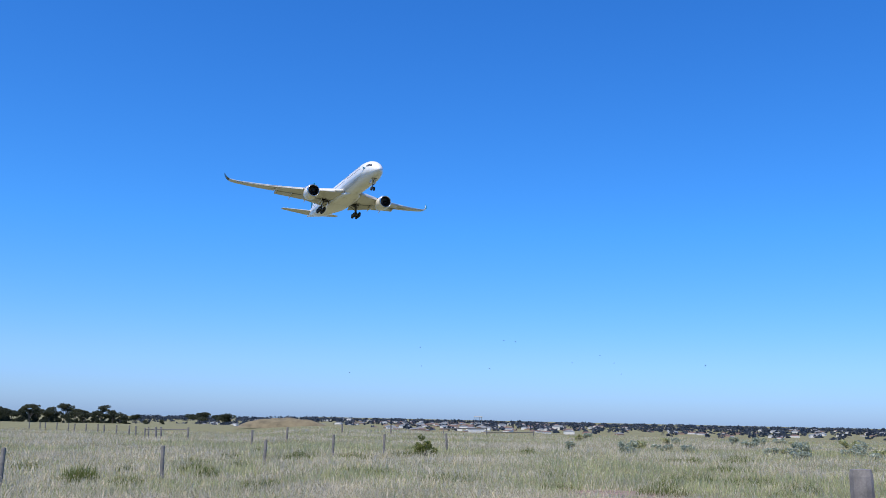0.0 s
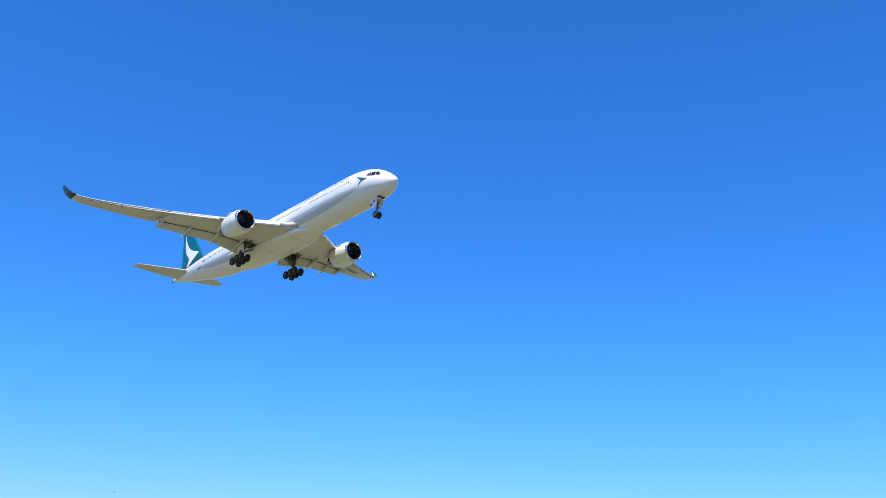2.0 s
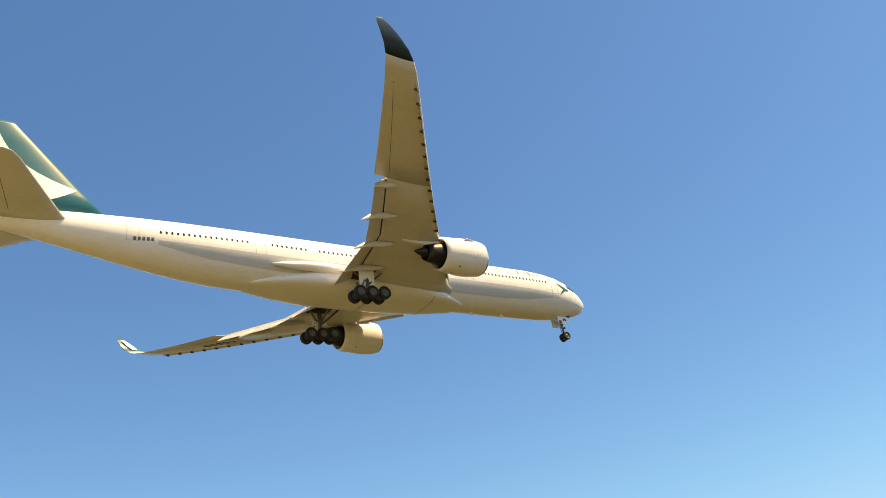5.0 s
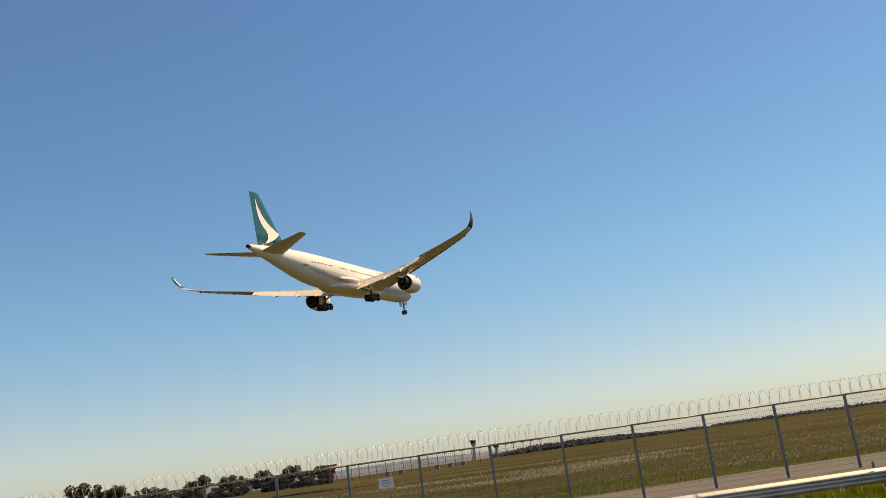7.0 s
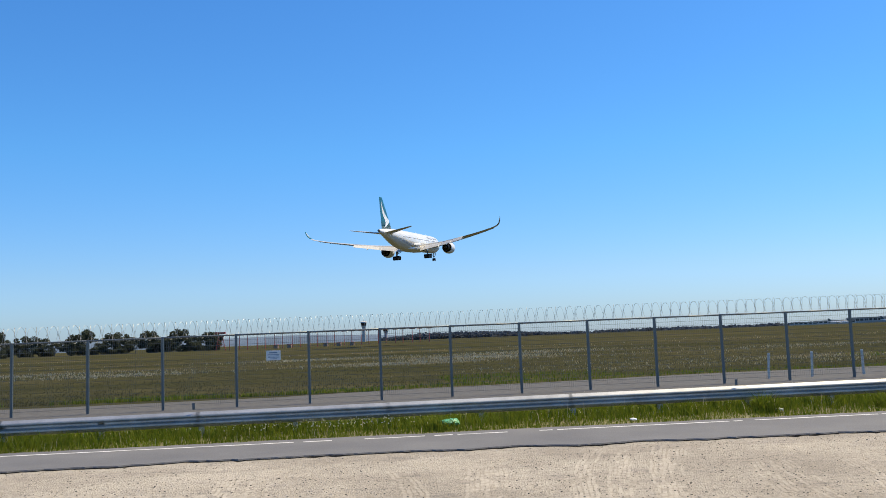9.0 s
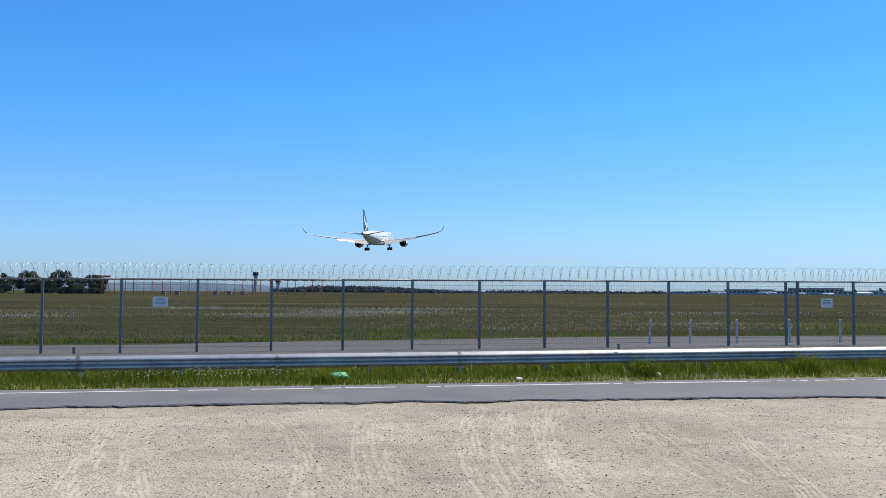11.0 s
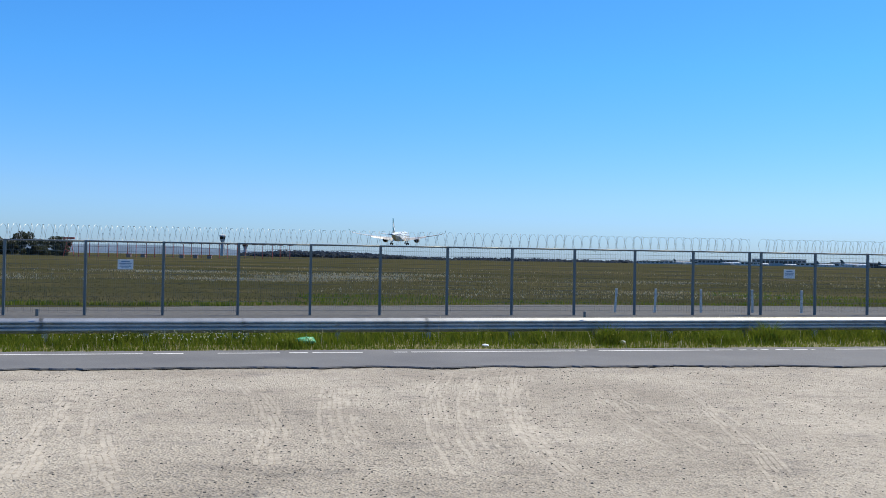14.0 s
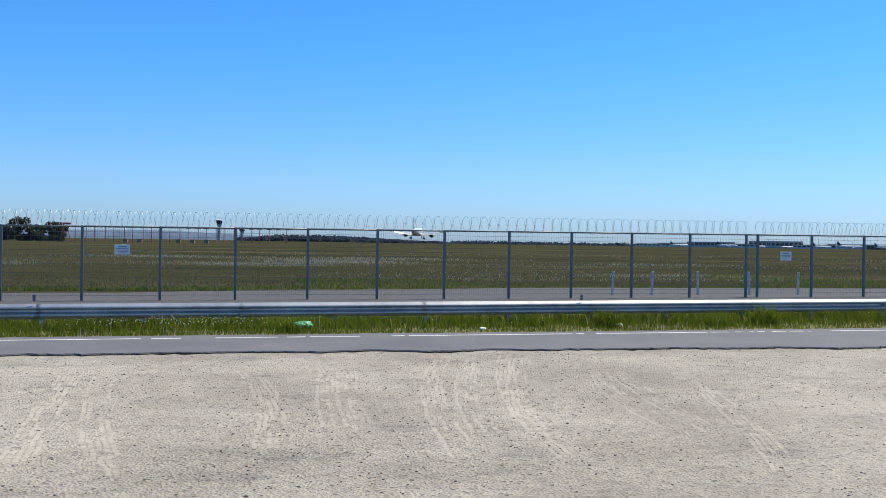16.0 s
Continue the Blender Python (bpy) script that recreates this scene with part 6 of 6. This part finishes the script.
def grasses():
    g = np.random.RandomState(3)
    # verge between road and fence
    green, tall, flowers = [], [], []
    for _ in range(85000):
        v = 18.7 + 2.7 * g.rand()
        u = g.uniform(-30, 42)
        e = 18.74 + 0.16 * noise.noise((u * 0.8, 5, 0))
        if v < e:
            continue
        p = LINE @ Vector((u, v, 0))
        k = 0.55 + 0.7 * (0.5 + 0.5 * noise.noise((u * 0.35, v * 0.5, 7))) + 0.35 * smooth(19.0, 20.0, v)
        if v < 19.2:
            k *= 0.6
        (tall if g.rand() < 0.01 else green).append((p.x, p.y, terrain(p.x, p.y), k, 1.0))
    for u, v, rad, hh in ((8.93, 19.6, 0.3, 2.1), (13.05, 19.6, 0.36, 2.4), (11.8, 19.5, 0.4, 1.5), (1.73, 19.4, 0.4, 1.5), (-11.0, 19.6, 0.6, 1.6), (26, 19.6, 0.5, 1.8), (7.3, 19.8, 0.3, 1.3)):
        for _ in range(420):
            a, r = g.rand() * 6.28, rad * math.sqrt(g.rand())
            p = LINE @ Vector((u + r * math.cos(a), v + r * 0.7 * math.sin(a), 0))
            green.append((p.x, p.y, terrain(p.x, p.y), hh * (1.1 - r / rad * 0.5), 1.2))
    for _ in range(190):
        u = g.normal(-0.5, 1.1) if g.rand() < 0.75 else g.uniform(-26, 20)
        v = g.uniform(18.95, 19.8)
        p = LINE @ Vector((u, v, 0))
        flowers.append((p.x, p.y, terrain(p.x, p.y), 1.0, 1.0))
    V, F = blades(green, 1, 0.1, 0.27, 0.015, 0.7)
    tagged(from_arrays("verge_grass", V, F, GRASS_GREEN), "bright green uncut verge grass along the rail", "grass", "", "stuff")
    V, F = blades(tall, 2, 0.2, 0.42, 0.011, 0.3)
    tagged(from_arrays("verge_straw", V, F, GRASS_DRY), "straw-coloured seeding stalks in the verge", "grass", "", "stuff")
    V, F = ears(flowers, 5, 0.25, 0.02, 1.4)
    tagged(from_arrays("verge_flowers", V, F, DAISY), "small white and yellow flowers in the verge", "flowers", "", "stuff")
    # airfield beyond the service track
    field, seeds, fresh = [], [], []
    for _ in range(100000):
        r = g.rand()
        v = 35.0 + 120 * r ** 2.2
        u = g.uniform(-1.05 * v + 4, 0.75 * v + 16)
        p = LINE @ Vector((u, v, 0))
        grow = 1 + (v - 38) / 60
        z = terrain(p.x, p.y)
        k = 0.6 + 0.5 * (0.5 + 0.5 * noise.noise((u * 0.05, v * 0.09, 2)))
        if v < track_far(u) + 0.05:
            continue
        if v < track_far(u) + 1.9 + 1.6 * noise.noise((u * 0.2, 3, 1)) or (v < 46 and 4 < u < 12 and g.rand() < 0.7) or (29 < u < 38 and 41 < v < 54 and g.rand() < 0.9):
            fresh.append((p.x, p.y, z, k * 0.7, grow))
        else:
            field.append((p.x, p.y, z, k, grow))
        if g.rand() < 0.14:
            patch = noise.noise((u * 0.03, v * 0.07, 9)) + 0.35 * noise.noise((u * 0.15, v * 0.3, 4))
            if patch > 0.12 + 0.25 * g.rand():
                seeds.append((p.x, p.y, z, 1.0, grow))
    for cu, cv, ru, rv, n in ((9, 70, 7, 6, 1500), (3, 60, 6, 2.6, 900), (-14, 58, 6, 3, 900), (-23, 66, 8, 3, 800), (15, 82, 11, 5, 700), (-4, 84, 9, 4, 700), (21, 43, 5, 1.2, 260), (34, 66, 9, 3, 400)):
        for _ in range(n):
            u, v = cu + ru * g.randn() * 0.5, cv + rv * g.randn() * 0.5
            p = LINE @ Vector((u, v, 0))
            seeds.append((p.x, p.y, terrain(p.x, p.y), 1.15, 1 + (v - 38) / 60))
    V, F = blades(field, 4, 0.05, 0.15, 0.02, 0.9)
    tagged(from_arrays("airfield_grass", V, F, GRASS_FIELD), "long brown-olive grass over the airfield", "grass", "", "stuff")
    V, F = blades(fresh, 6, 0.15, 0.4, 0.03, 0.4)
    tagged(from_arrays("track_side_grass", V, F, GRASS_GREEN), "greener grass beside the service track", "grass", "", "stuff")
    V, F = ears(seeds, 7, 0.3, 0.019)
    tagged(from_arrays("seed_heads", V, F, SEEDHEAD), "pale feathery seed heads over the airfield grass", "grass", "", "stuff")
    # paddock behind
    dry, mixed, stalks, clump = [], [], [], []
    for az, d, rad, hh in ((174.34, 31, 0.45, 2.2), (172.05, 29, 0.5, 1.4), (164.22, 27, 0.7, 1.2), (158.97, 45, 0.9, 1.5), (155.82, 50, 0.9, 1.5), (140.61, 27, 0.8, 1.1), (168.40, 38, 0.6, 1.6), (135.40, 33, 1.0, 1.2)):
        c = bearing(az, d)
        for _ in range(260):
            a, r = g.rand() * 6.28, rad * math.sqrt(g.rand())
            clump.append((c.x + r * math.cos(a), c.y + r * math.sin(a), terrain(c.x, c.y), hh * (1.1 - 0.5 * r / rad), 1.3))
    for _ in range(34):
        c, rad, hh = bearing(g.uniform(128, 180), g.uniform(22, 62)), g.uniform(0.4, 1.1), g.uniform(0.8, 1.5)
        for _ in range(200):
            a, r = g.rand() * 6.28, rad * math.sqrt(g.rand())
            clump.append((c.x + r * math.cos(a), c.y + r * math.sin(a), terrain(c.x, c.y), hh * (1.1 - 0.5 * r / rad), 1.1))
    V, F = blades(clump, 12, 0.13, 0.36, 0.016, 0.5)
    tagged(from_arrays("green_tussocks", V, F, SHRUB), "taller fresh green tussocks in the paddock", "grass", "", "stuff")
    bare = bearing(142.7, 26.5)
    for _ in range(230000):
        az = g.uniform(121, 183)
        d = 19 + 140 * g.rand() ** 2.2
        p = bearing(az, d)
        if (p - bare).length < 1.7 + 0.5 * noise.noise((p.x, p.y, 2)) and g.rand() < 0.93:
            continue
        n1 = noise.noise((p.x * 0.07, p.y * 0.07, 1)) + 0.5 * noise.noise((p.x * 0.3, p.y * 0.3, 2))
        z = terrain(p.x, p.y)
        grow = 0.7 + d / 40
        k = 0.7 + 0.45 * noise.noise((p.x * 0.15, p.y * 0.15, 6)) + 0.2
        (mixed if n1 + 0.22 * g.randn() > 0.0 else dry).append((p.x, p.y, z, k, grow))
        if g.rand() < 0.22:
            stalks.append((p.x, p.y, z, k, grow))
    V, F = blades(dry, 8, 0.08, 0.4, 0.012, 0.65)
    tagged(from_arrays("dry_paddock_grass", V, F, GRASS_DRY), "straw-coloured tussock grass in the paddock", "grass", "", "stuff")
    V, F = blades(mixed, 9, 0.08, 0.4, 0.012, 0.65)
    tagged(from_arrays("green_paddock_grass", V, F, GRASS_MIX), "olive green tussock grass in the paddock", "grass", "", "stuff")
    V, F = ears(stalks, 10, 0.34, 0.008)
    tagged(from_arrays("paddock_seed_heads", V, F, SEEDHEAD), "pale seed heads over the paddock grass", "grass", "", "stuff")


def bare_patch():
    """Trodden red-brown earth among the paddock grass."""
    c = bearing(142.7, 26.5)
    bm = bmesh.new()
    rim = []
    for i in range(40):
        a = 2 * math.pi * i / 40
        r = 1.75 + 0.45 * noise.noise((math.cos(a) * 2, math.sin(a) * 2, 6))
        x, y = c.x + r * math.cos(a), c.y + r * math.sin(a)
        rim.append(bm.verts.new((x, y, terrain(x, y) + 0.008)))
    mid = bm.verts.new((c.x, c.y, terrain(c.x, c.y) + 0.03))
    for i in range(40):
        bm.faces.new((mid, rim[i], rim[(i + 1) % 40]))
    tagged(part("bare_patch", bm, EARTHRED, None, "", True), "bare reddish brown earth patch in the paddock", "earth", "", "structure")


def shrub(az, d, w, h, leaf, seed, label, size=0.09):
    rng = random.Random(seed)
    t = thing("shrub", label, "shrub", "paddock shrubs")
    p = bearing(az, d)
    t.matrix_basis = Matrix.Translation((p.x, p.y, terrain(p.x, p.y) - 0.05))
    bm = bmesh.new()
    clumps = []
    for i in range(7):
        a = rng.random() * 6.28
        tip = Vector((math.cos(a) * w * rng.uniform(0.2, 0.9), math.sin(a) * w * rng.uniform(0.2, 0.9), h * rng.uniform(0.22, 0.95)))
        tube(bm, (0, 0, 0), tip, 0.025, 0.008, 5, False)
        s = w * rng.uniform(0.25, 0.42)
        clumps.append((tuple(tip), (s, s, min(s, h * 0.3))))
    part("stems", bm, BARK, t)
    v, f = quads_cloud(rng, clumps, 1500, size, 0.1)
    from_arrays("leaves", v, f, leaf, t)


def shrubs():
    shrub(154.72, 51, 0.75, 1.15, SHRUB, 1, "yellow-green leafy bush standing in dry grass", 0.12)
    rng = random.Random(31)
    for i in range(34):
        az = rng.uniform(126, 146)
        d = rng.uniform(62, 120)
        shrub(az, d, rng.uniform(0.4, 1.1), rng.uniform(0.35, 0.8), GREYSHRUB if rng.random() < 0.6 else GRASS_MIX, 100 + i, "low grey-green thistle clump in the paddock", 0.16)
    

def bird():
    b = thing("bird", "small dark bird flying over the paddock", "bird", "flock of birds")
    bm = bmesh.new()
    rings = []
    for x, r in ((-0.2, 0.005), (-0.14, 0.03), (0, 0.05), (0.1, 0.035), (0.16, 0.028), (0.2, 0.004)):
        rings.append([Vector((x * 0.6, r * 0.6 * math.cos(a), r * 0.6 * math.sin(a))) for a in [2 * math.pi * i / 8 for i in range(8)]])
    part("body", loft(bm, rings), BIRDBLACK, b, "", True)
    for side in (-1, 1):
        bm = bmesh.new()
        pts = [(0.08, 0.03, 0), (-0.06, 0.03, 0), (-0.1, 0.24, 0.10), (-0.02, 0.40, 0.05), (0.07, 0.22, 0.11)]
        up = [bm.verts.new((x * 0.6, side * y * 0.6, z * 0.6 + 0.005)) for x, y, z in pts]
        dn = [bm.verts.new((x * 0.6, side * y * 0.6, z * 0.6 - 0.005)) for x, y, z in pts]
        bm.faces.new(up), bm.faces.new(dn[::-1])
        for i in range(5):
            bm.faces.new((up[i], up[(i + 1) % 5], dn[(i + 1) % 5], dn[i]))
        part("wing", bm, BIRDBLACK, b)
    return b


trees()
far_woods()
grasses()
bare_patch()
shrubs()
# azimuth and height angle half way through the flock's pass, and distance
FLOCK = [(153.6, 4.9, 150), (152.88, 4.6, 160), (158.76, 4.1, 140), (158.66, 3.2, 150), (154.46, 3.4, 145), (149.42, 3.9, 150), (146.90, 3.7, 165), (147.74, 3.9, 170), (141.55, 3.2, 150), (163.06, 2.6, 150), (146.48, 3.1, 180)]
BIRDS = [bird()]
for _ in FLOCK[1:]:
    BIRDS.append(copy_thing(BIRDS[0], Matrix.Identity(4)))


# seconds, nose x, y, z, heading, pitch, bank
FLIGHT = [
    (0.0, -86.23, -214.15, 66.16, -3.70, 0.35, -2.37),
    (0.5, -84.84, -184.39, 64.64, -3.67, 0.55, -1.15),
    (1.0, -83.39, -154.55, 63.09, -3.65, 0.75, -0.20),
    (1.5, -81.88, -124.63, 61.52, -3.63, 0.94, 0.52),
    (2.0, -80.32, -94.62, 59.92, -3.62, 1.14, 1.02),
    (2.5, -78.70, -64.53, 58.30, -3.60, 1.33, 1.35),
    (3.0, -77.02, -34.35, 56.66, -3.60, 1.51, 1.52),
    (3.5, -75.29, -4.10, 55.00, -3.59, 1.70, 1.57),
    (4.0, -73.51, 26.24, 53.31, -3.59, 1.87, 1.51),
    (4.5, -71.68, 56.67, 51.62, -3.60, 2.03, 1.37),
    (5.0, -69.80, 87.18, 49.90, -3.60, 2.19, 1.17),
    (5.5, -67.87, 117.76, 48.17, -3.62, 2.34, 0.92),
    (6.0, -65.89, 148.44, 46.43, -3.63, 2.47, 0.65),
    (6.5, -63.87, 179.19, 44.68, -3.65, 2.59, 0.36),
    (7.0, -61.80, 210.02, 42.91, -3.67, 2.70, 0.08),
    (7.5, -59.68, 240.94, 41.14, -3.70, 2.80, -0.19),
    (8.0, -57.53, 271.93, 39.35, -3.73, 2.87, -0.43),
    (8.5, -55.33, 303.01, 37.57, -3.76, 2.93, -0.65),
    (9.0, -53.08, 334.17, 35.77, -3.80, 2.97, -0.82),
    (9.5, -50.80, 365.40, 33.98, -3.84, 2.99, -0.95),
    (10.0, -48.48, 396.72, 32.18, -3.89, 3.00, -1.02),
    (10.5, -46.12, 428.12, 30.38, -3.94, 2.97, -1.05),
    (11.0, -43.72, 459.60, 28.58, -3.99, 2.93, -1.02),
    (11.5, -41.29, 491.15, 26.78, -4.05, 2.86, -0.95),
    (12.0, -38.82, 522.79, 24.99, -4.11, 2.77, -0.82),
    (12.5, -36.32, 554.50, 23.20, -4.18, 2.65, -0.65),
    (13.0, -33.79, 586.29, 21.41, -4.25, 2.50, -0.45),
    (13.5, -31.22, 618.16, 19.64, -4.32, 2.33, -0.21),
    (14.0, -28.62, 650.11, 17.87, -4.40, 2.12, 0.05),
    (14.5, -26.00, 682.14, 16.11, -4.48, 1.88, 0.32),
    (15.0, -23.34, 714.24, 14.37, -4.56, 1.62, 0.58),
    (15.5, -20.66, 746.42, 12.63, -4.65, 1.31, 0.83),
    (16.0, -17.95, 778.68, 10.91, -4.74, 0.98, 1.05),
]


def motions():
    """All that moves: the airliner on its approach and the flock of birds."""
    walk(JET, [(t, Matrix.Translation((x, y, z)) @ Matrix.Rotation(radians(h + 90), 4, "Z") @ Matrix.Rotation(radians(-p), 4, "Y") @ Matrix.Rotation(radians(b), 4, "X")) for t, x, y, z, h, p, b in FLIGHT])
    for i, (ob, (az, el, d)) in enumerate(zip(BIRDS, FLOCK)):
        rows = []
        for t in (0.0, 4.0, 8.0, 12.0, 16.0):
            a = az + (t - 1.5) * 2.4
            p = bearing(a, d, EYE + d * math.tan(radians(el)) + 0.8 * math.sin(t * 0.9 + i))
            rows.append((t, Matrix.Translation(p) @ Matrix.Rotation(radians(a + 180 + 8 * math.sin(i)), 4, "Z")))
        walk(ob, rows)


motions()
